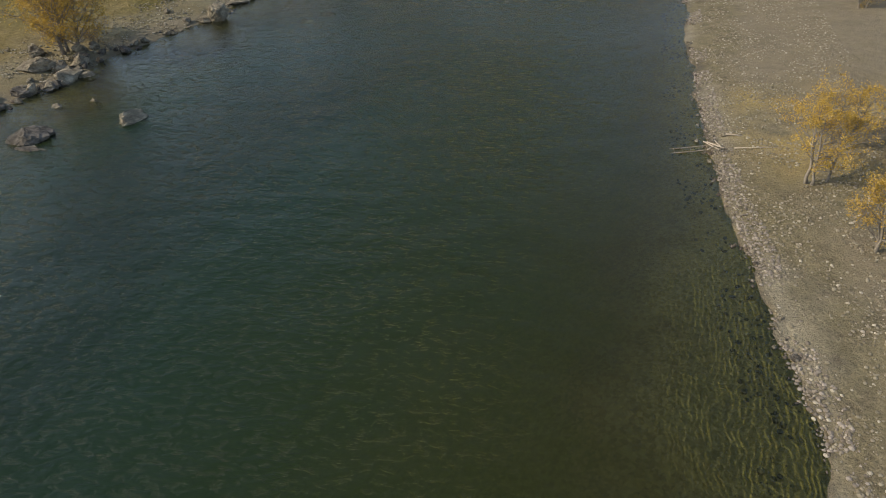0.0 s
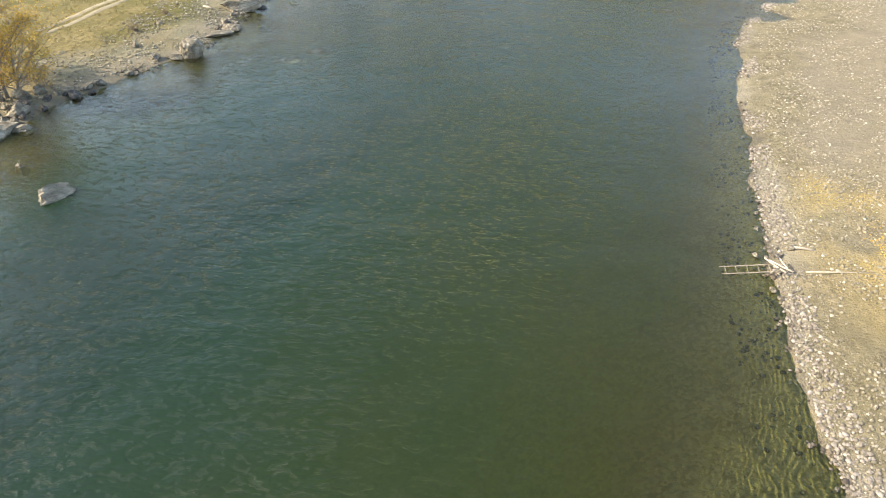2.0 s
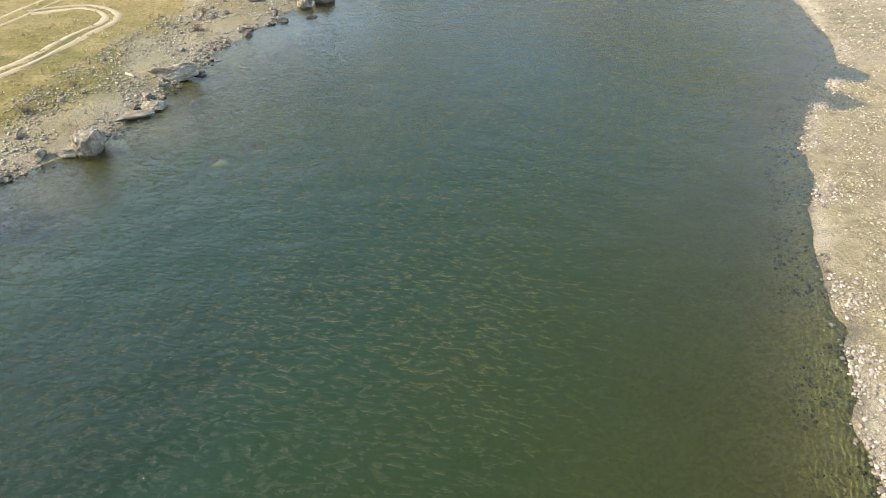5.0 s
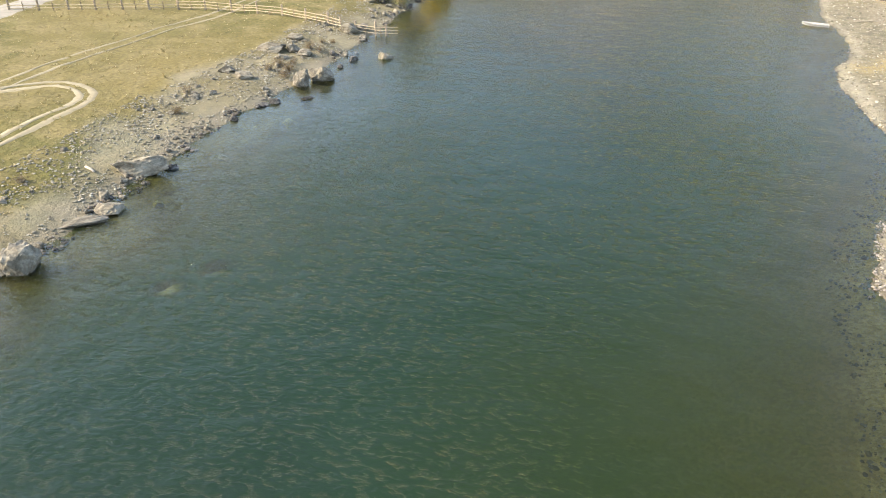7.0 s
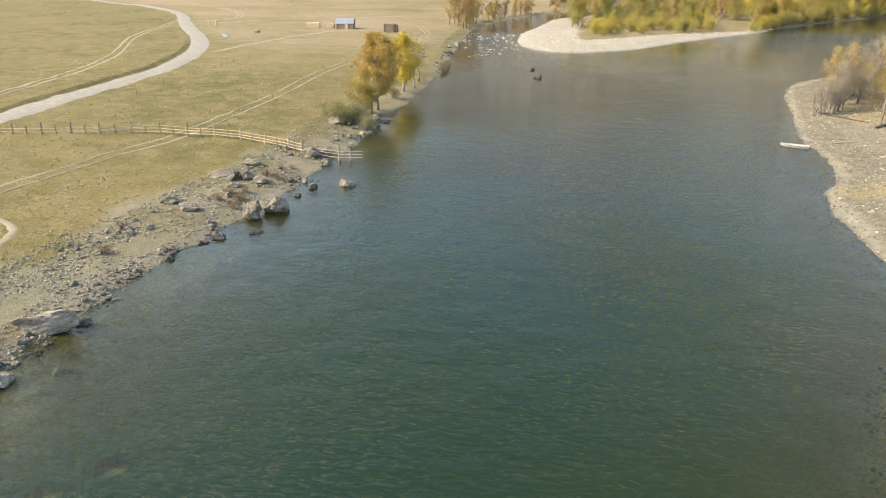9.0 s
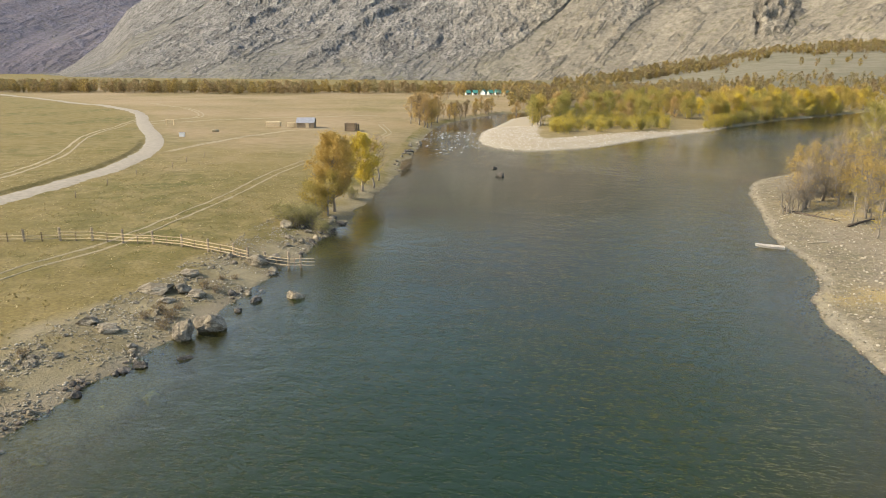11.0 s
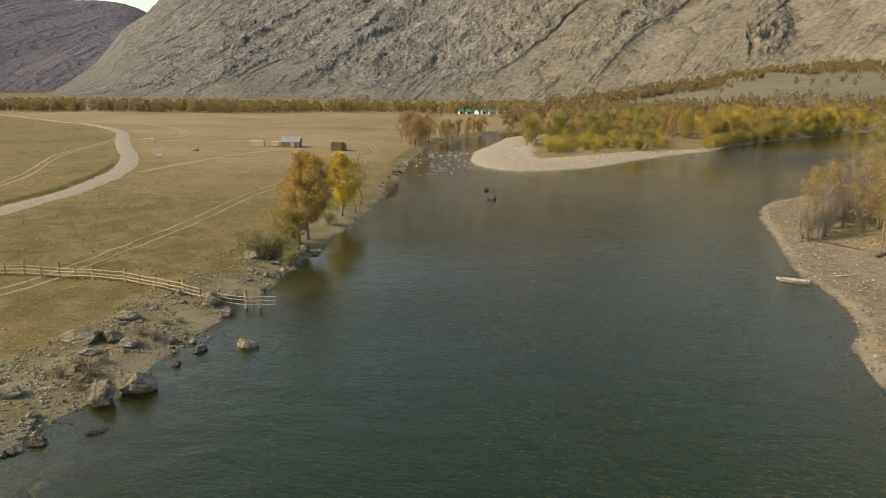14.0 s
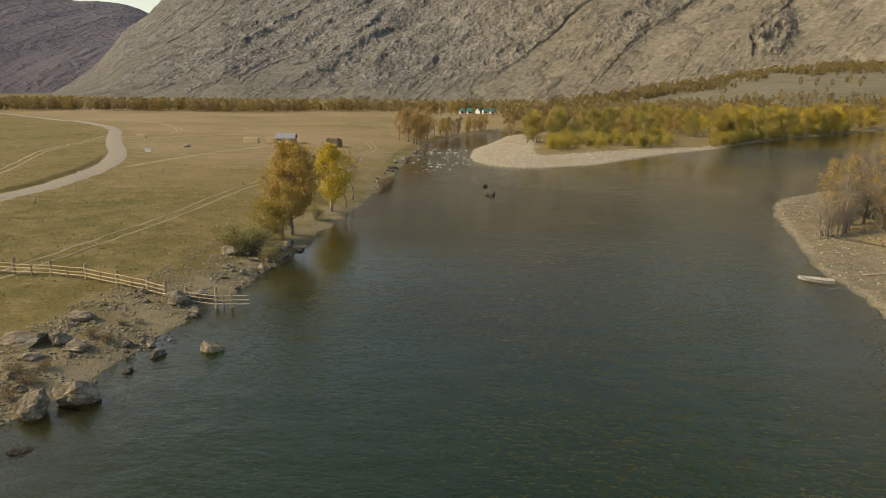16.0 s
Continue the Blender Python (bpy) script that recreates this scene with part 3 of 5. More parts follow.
def ground_fields(px, py, z, d, dl, dr, di):
    edge = 1.5 * fbm(px / 5, py / 5, 4, 31) + 2.0 * fbm(px / 17, py / 17, 2, 32)
    reach = np.interp(py, [-20, 10, 25, 45, 60, 75, 100, 130, 210, 260], [7, 6.5, 7.5, 10, 8, 5, 4.5, 3, 3, 3])
    left = np.clip((reach + edge - dl) / 4.5, 0, 0.54)
    right = np.clip((np.where(py > 25, 16, 8) + 2.5 * edge - dr) / 6.0, 0.8, 1)
    isle = np.clip((np.interp(px, [8, 20, 60, 100], [24, 22, 9, 2]) + edge * 0.7 - di) / 3.0, 0, 1)
    gravel = np.where(dl > -3, left, np.where(dr > -3, right, isle))
    gravel = np.where(z < 0.0, 1, gravel)
    hill = np.clip((np.hypot(px, py) - 480) / 120, 0, 1) * np.clip((px / np.maximum(py, 1) - 0.06) * 8, 0, 1)
    fallow = np.clip((py - 110 + 12 * edge) / 110, 0, 0.85) * np.clip((-beside(px, py, ROAD) + 6) / 14, 0, 1) * (dl > 4) * np.clip((700 - py) / 100, 0, 1) * np.clip(0.75 + 0.5 * fbm(px / 40, py / 40, 3, 38), 0, 1)
    fallow = np.where(di > 3, 0.3, fallow)
    patches = fbm(px / 6, py / 9, 3, 39)
    sand = np.where(dl > -3, np.clip((1.6 + 1.5 * patches - np.abs(dl - 0.6)) / 1.6, 0, 0.5) * (py < 75), np.where(dr > -3, np.clip((dr - 4.5 - 3 * patches) / 4, 0, 0.45), 0))
    pale = np.where(di > -1, np.clip(1.1 - np.clip(di - 20, 0, 9) / 6, 0, 1), np.where(dr > 0, np.clip((1.5 + 0.4 * edge - dr) / 0.8, 0, 1) * 0.45, np.clip(0.42 + 0.5 * fbm(px / 3.5, py / 3.5, 3, 35), 0, 0.65)))
    for cx, cy, rad in ((-30.5, 6.5, 2.6), (-33.6, 3.2, 2.2), (-28.4, 12.2, 1.4), (-20.5, 57.5, 1.8)):
        pale = np.maximum(pale, 0.75 * np.exp(-((px - cx) ** 2 + (py - cy) ** 2) / rad ** 2))
    litter = np.zeros_like(px)
    for cx, cy, rad in LITTER:
        litter = np.maximum(litter, np.exp(-((px - cx) ** 2 + (py - cy) ** 2) / rad ** 2))
    litter = np.clip(litter * (0.75 + 0.8 * fbm(px / 2, py / 2, 3, 41)), 0, 1)
    wet = np.where(dl > -3, 0.35, 1.0) * np.clip((0.10 + 0.05 * fbm(px / 1.5, py / 1.5, 2, 5) - z) / 0.10, 0, 1)
    return {"gravel": gravel, "pale": pale, "litter": litter, "hill": hill, "fallow": fallow, "sand": sand, "wet": wet, "bed": np.clip(-z / 0.06, 0, 1)}


ground = new("ground", sheet("ground", XS, YS, GZ, GROUND, ground_fields(GX, GY, GZ, GD, GL, GR, GI)))
tagged(ground, "dry autumn valley floor of tan grass with stony river banks", "ground", kind="structure")

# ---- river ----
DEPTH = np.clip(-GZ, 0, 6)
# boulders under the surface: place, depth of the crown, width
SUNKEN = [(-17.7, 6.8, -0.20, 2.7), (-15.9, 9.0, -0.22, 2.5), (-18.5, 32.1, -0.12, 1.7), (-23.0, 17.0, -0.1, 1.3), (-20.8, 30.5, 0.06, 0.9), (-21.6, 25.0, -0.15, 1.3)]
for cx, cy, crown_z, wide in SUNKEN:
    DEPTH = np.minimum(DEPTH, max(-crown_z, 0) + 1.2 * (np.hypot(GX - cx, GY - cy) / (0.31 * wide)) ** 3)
corner = (GZ < 0.25) & (GY < 760) & (GX < 620) & (GY > -380)
cell = corner[:-1, :-1] | corner[1:, :-1] | corner[:-1, 1:] | corner[1:, 1:]
RAPIDS = np.exp(-((GX - 1) / 7) ** 2 - ((GY - 198) / 22) ** 2)
CHOP = np.clip(0.9 * np.exp(-((GX - 105) / 38) ** 2 - ((GY - 208) / 32) ** 2) - 0.4 * np.exp(-((GX - 4) / 9) ** 2) * np.interp(GY, [20, 60], [1, 0]) - np.interp(GR, [-14, -1], [0, 0.45]) * np.interp(GY, [40, 70], [1, 0]) + np.interp(GY - 0.7 * GX, [15, 82], [1.0, 0.17]) + np.interp(GX, [-30, 5], [0.15, 0]) * np.clip((70 - GY) / 30, 0, 1) + 0.9 * RAPIDS + 0.15 * fbm(GX / 18, GY / 30, 3, 61), 0.07, 1.4)
LAP = np.interp(GR, [-9, -5, -1, 0], [0, 0.7, 1, 0.6]) * np.interp(GY, [-8, 22], [1, 0.12])
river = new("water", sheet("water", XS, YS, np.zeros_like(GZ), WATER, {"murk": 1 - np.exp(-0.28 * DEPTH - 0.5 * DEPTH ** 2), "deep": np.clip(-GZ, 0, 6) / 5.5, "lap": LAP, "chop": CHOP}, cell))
tagged(river, "clear green river water with small wind ripples", "river", kind="structure")


# ---- mountains ----
def mountain(name, bearings, base, run, top, rows, mat, label, seed, rough, crags=1.0, swell=0.10):
    """A slope that rises outward from the valley. bearings: angle from straight ahead."""
    b = np.linspace(bearings[0][0], bearings[-1][0], rows[0])
    s = np.linspace(0, 1, rows[1]) ** 1.25
    bb, rise = np.meshgrid(b, s)
    keys = [k[0] for k in bearings]
    r0 = np.interp(bb, keys, [k[1] for k in bearings]) * base
    peak = np.interp(bb, keys, [k[2] for k in bearings]) * top
    foot = np.interp(bb, keys, [k[3] for k in bearings])
    dist = r0 + rise * run
    ss = rise * run / 760
    u, up = bb * base, rise * run
    along = u - 0.62 * up + 14 * fbm(u / 140, up / 140, 3, seed + 3)
    upright = u - 0.20 * up
    wave = fbm(u / 330 + 0.35 * ss, ss * 0.6, 3, seed)
    ribs = 1 - np.abs(fbm(along / 120, ss * 1.1, 4, seed + 5, 0.5))
    gully = 1 - np.abs(fbm(along / 42, ss * 0.8, 3, seed + 7, 0.5))
    crag = 1 - np.abs(fbm(upright / 34, up / 52, 5, seed + 9, 0.6))
    grit = fbm(u / 11, up / 15, 3, seed + 13, 0.6)
    bands = fbm(along / 88, ss * 1.3, 4, seed + 21)
    cliff = np.clip((bands * 0.9 + 1.1 * (ss - 0.2) + 0.26 + 0.25 * np.exp(-((bb - 0.1) / 0.12) ** 2)) / 0.45, 0, 1) * np.clip((ss - 0.04) * 9, 0, 1)
    # a smooth grassy hump, the slope beyond it, and the split crag between them
    cliff = cliff * (1 - 0.9 * np.exp(-((bb - 0.31) / 0.075) ** 2 - ((ss - 0.14) / 0.13) ** 2))
    cliff = cliff * np.where(bb > 0.44, np.clip(1 - (bb - 0.44) * 14 * np.clip((0.42 - ss) * 6, 0, 1), 0.12, 1), 1)
    hump = np.exp(-((bb - 0.335) / 0.05) ** 2 - ((ss - 0.16) / 0.10) ** 2)
    spur = np.exp(-((bb - 0.412) / 0.022) ** 2 - ((ss - 0.15) / 0.075) ** 2)
    cleft = np.exp(-((bb - 0.394 + 0.05 * (ss - 0.15) + 0.004 * grit) / 0.004) ** 2 - ((ss - 0.13) / 0.05) ** 2)
    cliff = np.clip(cliff + 1.3 * spur, 0, 1)
    z = foot + peak * rise ** 0.95 * (1 + swell * wave)
    out = rough * np.clip(peak / 300, 0.15, 1) * (np.clip(ss * 5, 0, 1) * (np.interp(bb, [-0.1, 0.1], [17, 9]) * (ribs - 0.6) + np.interp(bb, [-0.1, 0.1], [6, 2]) * (gully - 0.6)) + cliff * (4 + 6.0 * (crag - 0.6) + 1.6 * grit) + (1 - cliff) * 0.15 * grit)
    out = out + rough * (14 * hump + 15 * spur * (0.6 + 0.6 * crag) - 13 * cleft * (0.5 + crag)) * (top > 500)
    z = z + 0.55 * out
    dist = dist - 0.8 * out
    px, py = 2 + dist * np.sin(bb), 6 + dist * np.cos(bb)
    z = np.where(rise <= 0.001, foot - 12, z)
    warm = np.clip((bb + 0.12) / 0.28 + 0.35 * wave, 0, 1)
    nx, ny = rows
    co = np.stack([px, py, z], -1).reshape(-1, 3)
    i = np.arange(ny - 1)[:, None] * nx + np.arange(nx - 1)[None, :]
    quads = np.stack([i, i + 1, i + nx + 1, i + nx], -1).reshape(-1, 4)
    me = bpy.data.meshes.new(name)
    me.vertices.add(len(co))
    me.vertices.foreach_set("co", co.astype(np.float32).ravel())
    me.loops.add(quads.size)
    me.loops.foreach_set("vertex_index", quads.astype(np.int32).ravel())
    me.polygons.add(len(quads))
    me.polygons.foreach_set("loop_start", np.arange(0, quads.size, 4, dtype=np.int32))
    me.materials.append(mat)
    me.polygons.foreach_set("use_smooth", np.ones(len(quads), bool))
    for key, value in {"cliff": cliff * crags, "along": along, "upslope": up, "tan": warm}.items():
        me.attributes.new(key, "FLOAT", "POINT").data.foreach_set("value", value.astype(np.float32).ravel())
    me.update(calc_edges=True)
    return tagged(new(name, me), label, "mountain", kind="structure")


# angle (radians), share of base distance, share of height, foot height
NEAR_RANGE = [(-0.56, 1.42, 0.00, 0), (-0.503, 1.34, 0.012, 0), (-0.479, 1.31, 0.08, 1), (-0.448, 1.26, 0.175, 2), (-0.418, 1.23, 0.335, 2), (-0.39, 1.19, 0.395, 2), (-0.363, 1.17, 0.475, 3), (-0.30, 1.1, 0.60, 3), (-0.2, 1.05, 0.70, 3), (-0.1, 1.0, 0.84, 3),
              (-0.02, 0.98, 0.96, 3), (0.06, 0.95, 1.03, 3), (0.15, 0.93, 1.05, 3), (0.30, 0.93, 1.02, 18), (0.40, 0.92, 0.98, 34), (0.50, 0.90, 0.95, 36), (0.62, 0.85, 0.95, 38), (0.80, 0.82, 1.0, 40)]
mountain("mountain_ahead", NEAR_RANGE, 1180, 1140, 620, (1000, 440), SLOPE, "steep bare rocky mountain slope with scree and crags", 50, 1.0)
FAR_RANGE = [(-1.7, 0.55, 0.9, 0), (-0.9, 0.8, 0.95, 0), (-0.62, 0.98, 1.03, 0), (-0.54, 1.0, 1.02, 0), (-0.47, 1.0, 0.955, 0), (-0.42, 1.0, 0.96, 0), (-0.40, 1.0, 0.92, 0), (-0.386, 1.0, 0.86, 0), (-0.34, 1.0, 0.75, 0), (0.0, 1.0, 0.7, 0)]
mountain("mountain_far", FAR_RANGE, 2500, 1000, 400, (360, 120), HAZY_SLOPE, "distant brown mountain across the valley with bluish haze in its colour", 80, 0.5, 0.3, 0.02)
BACK_RANGE = [(0.78, 0.72, 1.0, 30), (2.0, 0.9, 0.8, 10), (2.6, 1.1, 1.0, 0), (3.4, 1.2, 0.9, 0), (4.58, 1.1, 0.9, 0)]
mountain("mountain_behind", BACK_RANGE, 1500, 900, 380, (260, 60), SLOPE, "bare mountain closing the valley downstream", 95, 1.0)


# ---- road and wheel tracks ----
def smooth_line(points, step):
    pts = [Vector((*p, 0)) for p in points]
    pts = [2 * pts[0] - pts[1]] + pts + [2 * pts[-1] - pts[-2]]
    out = []
    for a, b, c, d in zip(pts, pts[1:], pts[2:], pts[3:]):
        n = max(2, int((c - b).length / step))
        for k in range(n):
            s = k / n
            out.append(0.5 * ((2 * b) + (c - a) * s + (2 * a - 5 * b + 4 * c - d) * s ** 2 + (3 * b - a - 3 * c + d) * s ** 3))
    return out + [pts[-2]]


def ribbon(name, points, width, mat, label, shift=0.0, lift=0.05, step=1.5, ragged=0.25, seed=0):
    line = smooth_line(points, step)
    rows, cols = len(line), 5
    co = np.zeros((rows, cols, 3))
    for k, p in enumerate(line):
        way = (line[min(k + 1, rows - 1)] - line[max(k - 1, 0)]).normalized()
        side = Vector((-way.y, way.x, 0))
        for j in range(cols):
            w = (j / (cols - 1) - 0.5) * width
            if j in (0, cols - 1):
                w *= 1 + ragged * float(vnoise(np.array([k * 0.45]), np.array([seed + j * 3.7]))[0])
            q = p + side * (w + shift)
            co[k, j] = q.x, q.y, 0
    z = terrain(co[..., 0], co[..., 1])[0]
    co[..., 2] = z + lift
    co[:, 0, 2] -= lift * 1.6
    co[:, -1, 2] -= lift * 1.6
    faces = [(k * cols + j, k * cols + j + 1, (k + 1) * cols + j + 1, (k + 1) * cols + j) for k in range(rows - 1) for j in range(cols - 1)]
    faces = [tuple(reversed(f)) for f in faces]
    return tagged(new(name, arrays_mesh(name, co.reshape(-1, 3).tolist(), faces, mat)), label, "road" if width > 3 else "track", kind="structure")


ribbon("road", ROAD, 5.4, ROAD_GRAVEL, "pale winding gravel road across the grassland", lift=0.10, ragged=0.07)


def wheel_track(points, gap, width, seed):
    for side in (-0.5, 0.5):
        ribbon("track", points, width, DIRT, "worn pale wheel rut in the dry grass", side * gap, 0.045, 1.2, 0.6, seed + 40 * side)


wheel_track([(-46, 20), (-44.5, 34), (-43, 43), (-40, 52.5), (-37.3, 61), (-35.6, 69), (-33.6, 84), (-32.4, 100), (-31.5, 118), (-29, 136)], 1.7, 0.42, 1)
wheel_track([(-40, 10), (-37.6, 20), (-36.4, 26.5), (-35.6, 30), (-36.2, 33), (-38.4, 34.8), (-41.2, 34.8), (-44, 32.6)], 1.1, 0.75, 2)
wheel_track([(-72, 66), (-72.6, 90), (-75.2, 113), (-83, 142), (-97, 180), (-108, 228), (-112, 246)], 1.8, 0.7, 3)
wheel_track([(-63, 148), (-60, 168), (-54, 190), (-46, 208), (-38, 216)], 0.9, 0.7, 4)
wheel_track([(-100, 228), (-84, 246), (-62, 262), (-30, 282)], 0.9, 0.8, 5)
wheel_track([(-18.9, 170), (-19.8, 181), (-19.9, 189), (-19.0, 198), (-18.5, 204), (-19.2, 211), (-20.6, 218), (-23, 230), (-24, 238)], 1.5, 0.5, 6)
wheel_track([(-104, 236), (-96, 262), (-112, 300), (-150, 350)], 1.8, 0.7, 8)


# ---- stones ----
def ball(level):
    bm = bmesh.new()
    bmesh.ops.create_icosphere(bm, subdivisions=level, radius=1)
    v = [vert.co.copy() for vert in bm.verts]
    f = [tuple(x.index for x in face.verts) for face in bm.faces]
    bm.free()
    return v, f


BALLS = {k: ball(k) for k in (1, 2, 3, 4)}


def rock_mesh(seed, level, mat, cuts=13, rough=0.2):
    """A broken block: a ball flattened by random planes and roughened."""
    rng = random.Random(seed)
    verts, faces = BALLS[level]
    planes = []
    for _ in range(cuts):
        n = Vector((rng.gauss(0, 1), rng.gauss(0, 1), rng.gauss(0, 0.8))).normalized()
        planes.append((n, rng.uniform(0.50, 0.80)))
    out = []
    for v in verts:
        p = v.copy()
        for n, c in planes:
            over = p.dot(n) - c
            if over > 0:
                p -= n * over * 0.97
        q = p * 1.7 + Vector((seed * 3.1, seed * 1.7, 0))
        p *= 1 + rough * noise.noise(q) + rough * 0.5 * noise.noise(q * 2.7) + (rough * 0.4 * noise.noise(q * 6.1) + rough * 0.2 * noise.noise(q * 13.0) if level > 2 else 0)
        out.append(tuple(p))
    return arrays_mesh("rock", out, faces, mat, smooth=False)


def boulder(x, y, size, turn, seed, label, mat=BOULDER, sink=0.3, top=None, level=4, cuts=13, lean=0.0, rough=0.2):
    """size: width, depth and height above the ground. top: the height of its crown above the water, for those in the river."""
    sx, sy, sz = size
    full = sz * (1 + sink)
    z = (height(x, y) + sz if top is None else top) - full * 0.55
    ob = new("boulder", rock_mesh(seed, level, mat, cuts, rough))
    ob.matrix_basis = pose(x, y, z, 0, lean, turn) @ Matrix.Diagonal((sx * 0.62, sy * 0.62, full * 0.62, 1))
    return tagged(ob, label, "boulder", "boulders along the river bank")


boulder(-18.4, 43.3, (2.1, 1.7, 1.25), 20, 203, "large grey angular boulder standing in the shallows", top=1.4, sink=0.4, cuts=10, rough=0.2, lean=4)
boulder(-20.2, 41.7, (1.6, 1.75, 1.3), 70, 205, "large pale lichen-grey boulder at the water's edge", top=1.4, sink=0.4, cuts=10, rough=0.2, lean=-3)
boulder(-13.6, 51.3, (1.5, 1.0, 0.72), 10, 8, "grey flat-topped boulder surrounded by water", top=0.75, sink=0.8)
boulder(-16.9, 50.4, (1.2, 0.9, 0.6), 40, 9, "dark wet rock in the shallows", DARK_ROCK, top=0.5)
boulder(-17.6, 47.6, (0.7, 0.6, 0.4), 0, 10, "small dark wet rock in the shallows", DARK_ROCK, top=0.3)
boulder(-25.4, 49.8, (3.4, 2.0, 0.8), 8, 11, "broad pale outcrop of flat rock in the grass")
boulder(-23.2, 50.3, (1.6, 1.3, 0.75), 50, 12, "pale weathered rock beside the outcrop")
boulder(-21.9, 49.7, (1.9, 1.2, 0.55), 0, 13, "low pale rock beside the outcrop")
boulder(-23.6, 47.6, (1.5, 1.0, 0.4), 30, 14, "low grey rock on the stony bank")
boulder(-19.3, 60.6, (2.2, 1.6, 1.0), 15, 15, "pale rounded boulder built into the fence line")
boulder(-18.3, 62.2, (2.4, 1.5, 0.7), 75, 16, "pale boulder behind the fence")
boulder(-24.3, 55.0, (2.0, 1.2, 0.6), 5, 17, "pale rock standing in the grass")
boulder(-25.7, 20.4, (3.4, 1.7, 1.15), 18, 18, "long tilted slab overhanging the water", sink=0.35, lean=-9)
boulder(-24.0, 21.6, (1.0, 0.7, 0.45), 30, 19, "flat dark stone at the tip of the slab", DARK_ROCK, top=0.3)
boulder(-24.9, 15.0, (1.8, 1.5, 0.85), 40, 20, "grey blocky boulder at the water's edge", sink=0.4)
boulder(-26.0, 13.0, (2.6, 0.9, 0.45), 32, 21, "low broken ledge of grey rock along the shore", sink=0.4)
boulder(-26.1, 7.8, (1.8, 1.6, 2.0), 35, 22, "tall pale upright boulder at the water's edge", top=2.15, sink=0.3)
boulder(-27.5, 7.2, (1.5, 1.0, 0.5), 10, 23, "low tan rock behind the upright boulder")
boulder(-28.9, 6.5, (1.0, 0.9, 0.4), 60, 24, "small grey rock on the sandy shore")
boulder(-36.9, -6.2, (2.6, 1.9, 1.1), 20, 25, "rounded tan boulder on the bank below the tree")
boulder(-34.4, -7.6, (2.7, 2.0, 1.15), 50, 26, "big pale grey boulder at the water's edge")
boulder(-35.0, -8.9, (1.8, 1.4, 0.7), 0, 27, "dark wet boulder at the water's edge", DARK_ROCK)
boulder(-33.0, -6.4, (1.6, 1.1, 0.6), 25, 28, "pale flat rock at the water's edge")
boulder(-34.3, -4.6, (1.7, 1.2, 0.7), 80, 29, "grey rock below the yellow tree")
boulder(-32.4, -17.8, (2.5, 1.9, 1.0), 20, 30, "dark rounded boulder standing in the river", DARK_ROCK, top=0.95, sink=0.8)
boulder(-31.6, -19.4, (2.0, 1.1, 0.3), 10, 31, "flat wet rock awash beside the dark boulder", DARK_ROCK, top=0.18, sink=1.5)
boulder(-26.3, -15.2, (3.0, 1.0, 0.75), 48, 32, "jagged grey boulder standing alone in the river", top=0.6, sink=1.0)
boulder(-30.4, -11.6, (0.9, 0.6, 0.3), 0, 33, "small rock breaking the surface", top=0.15, sink=1.5)
boulder(-32.9, -12.6, (0.8, 0.6, 0.3), 30, 34, "small stone in the shallows", top=0.2, sink=1.0)
boulder(-38.2, -3.6, (1.6, 1.2, 0.8), 0, 35, "tan boulder in the dry grass")
boulder(-36.3, -10.4, (1.6, 1.3, 0.6), 15, 36, "grey rock on the muddy shore", DARK_ROCK)
boulder(9.8, 126, (1.9, 1.4, 0.8), 20, 37, "dark rock standing in midstream", DARK_ROCK, top=0.7, sink=0.8)
boulder(9.4, 137, (1.3, 1.1, 0.7), 70, 38, "dark rock standing in midstream", DARK_ROCK, top=0.6, sink=0.8)
boulder(-20.9, 36.2, (1.0, 0.8, 0.5), 0, 39, "dark rock at the water's edge", DARK_ROCK)
boulder(-21.8, 35.4, (0.9, 0.8, 0.45), 60, 40, "dark rock at the water's edge", DARK_ROCK)
boulder(-18.5, 37.5, (1.2, 0.6, 0.25), 15, 41, "flat dark rock awash in the shallows", DARK_ROCK, top=0.2, sink=1.2)
boulder(-27.2, 41.6, (1.6, 1.1, 0.6), 20, 42, "grey rock half buried in the stony bank")
boulder(-25.2, 40.6, (2.0, 1.2, 0.55), 0, 43, "low rock half buried in the stony bank")
boulder(-20.1, 76.5, (1.6, 1.3, 0.9), 0, 44, "pale rock beside the green bushes")
boulder(-14.3, 82.2, (1.5, 0.8, 0.4), 5, 45, "dark flat rock at the water's edge", DARK_ROCK, top=0.35, sink=0.8)
for k, (x, y, top, w) in enumerate(SUNKEN):
    boulder(x, y, (w, w * 0.75, 0.7), 37 * k, 50 + k, "rounded brown boulder lying under the clear water", SUNKEN_ROCK, top=top, sink=0.8, level=3)

# loose rocks that can be told apart along the left bank
ROCKS = [rock_mesh(100 + k, 2, BOULDER if k < 7 else DARK_ROCK, 8, 0.2) for k in range(10)]


def scatter_rocks(n, seed, spot, sizes, label, group):
    rng = random.Random(seed)
    xy = [spot(rng) for _ in range(n)]
    zs = terrain(np.array([p[0] for p in xy]), np.array([p[1] for p in xy]))[0]
    for (x, y), z in zip(xy, zs):
        s = sizes[0] + (sizes[1] - sizes[0]) * rng.random() ** 2.2
        ob = new("rock", rng.choice(ROCKS[:7] if "stony" in label else ROCKS))
        ob.matrix_basis = pose(x, y, float(z) + s * 0.16, rng.uniform(-20, 20), rng.uniform(-20, 20), rng.uniform(0, 360)) @ Matrix.Diagonal((s * 0.62, s * rng.uniform(0.4, 0.6), s * rng.uniform(0.3, 0.5), 1))
        tagged(ob, label, "rock", group)


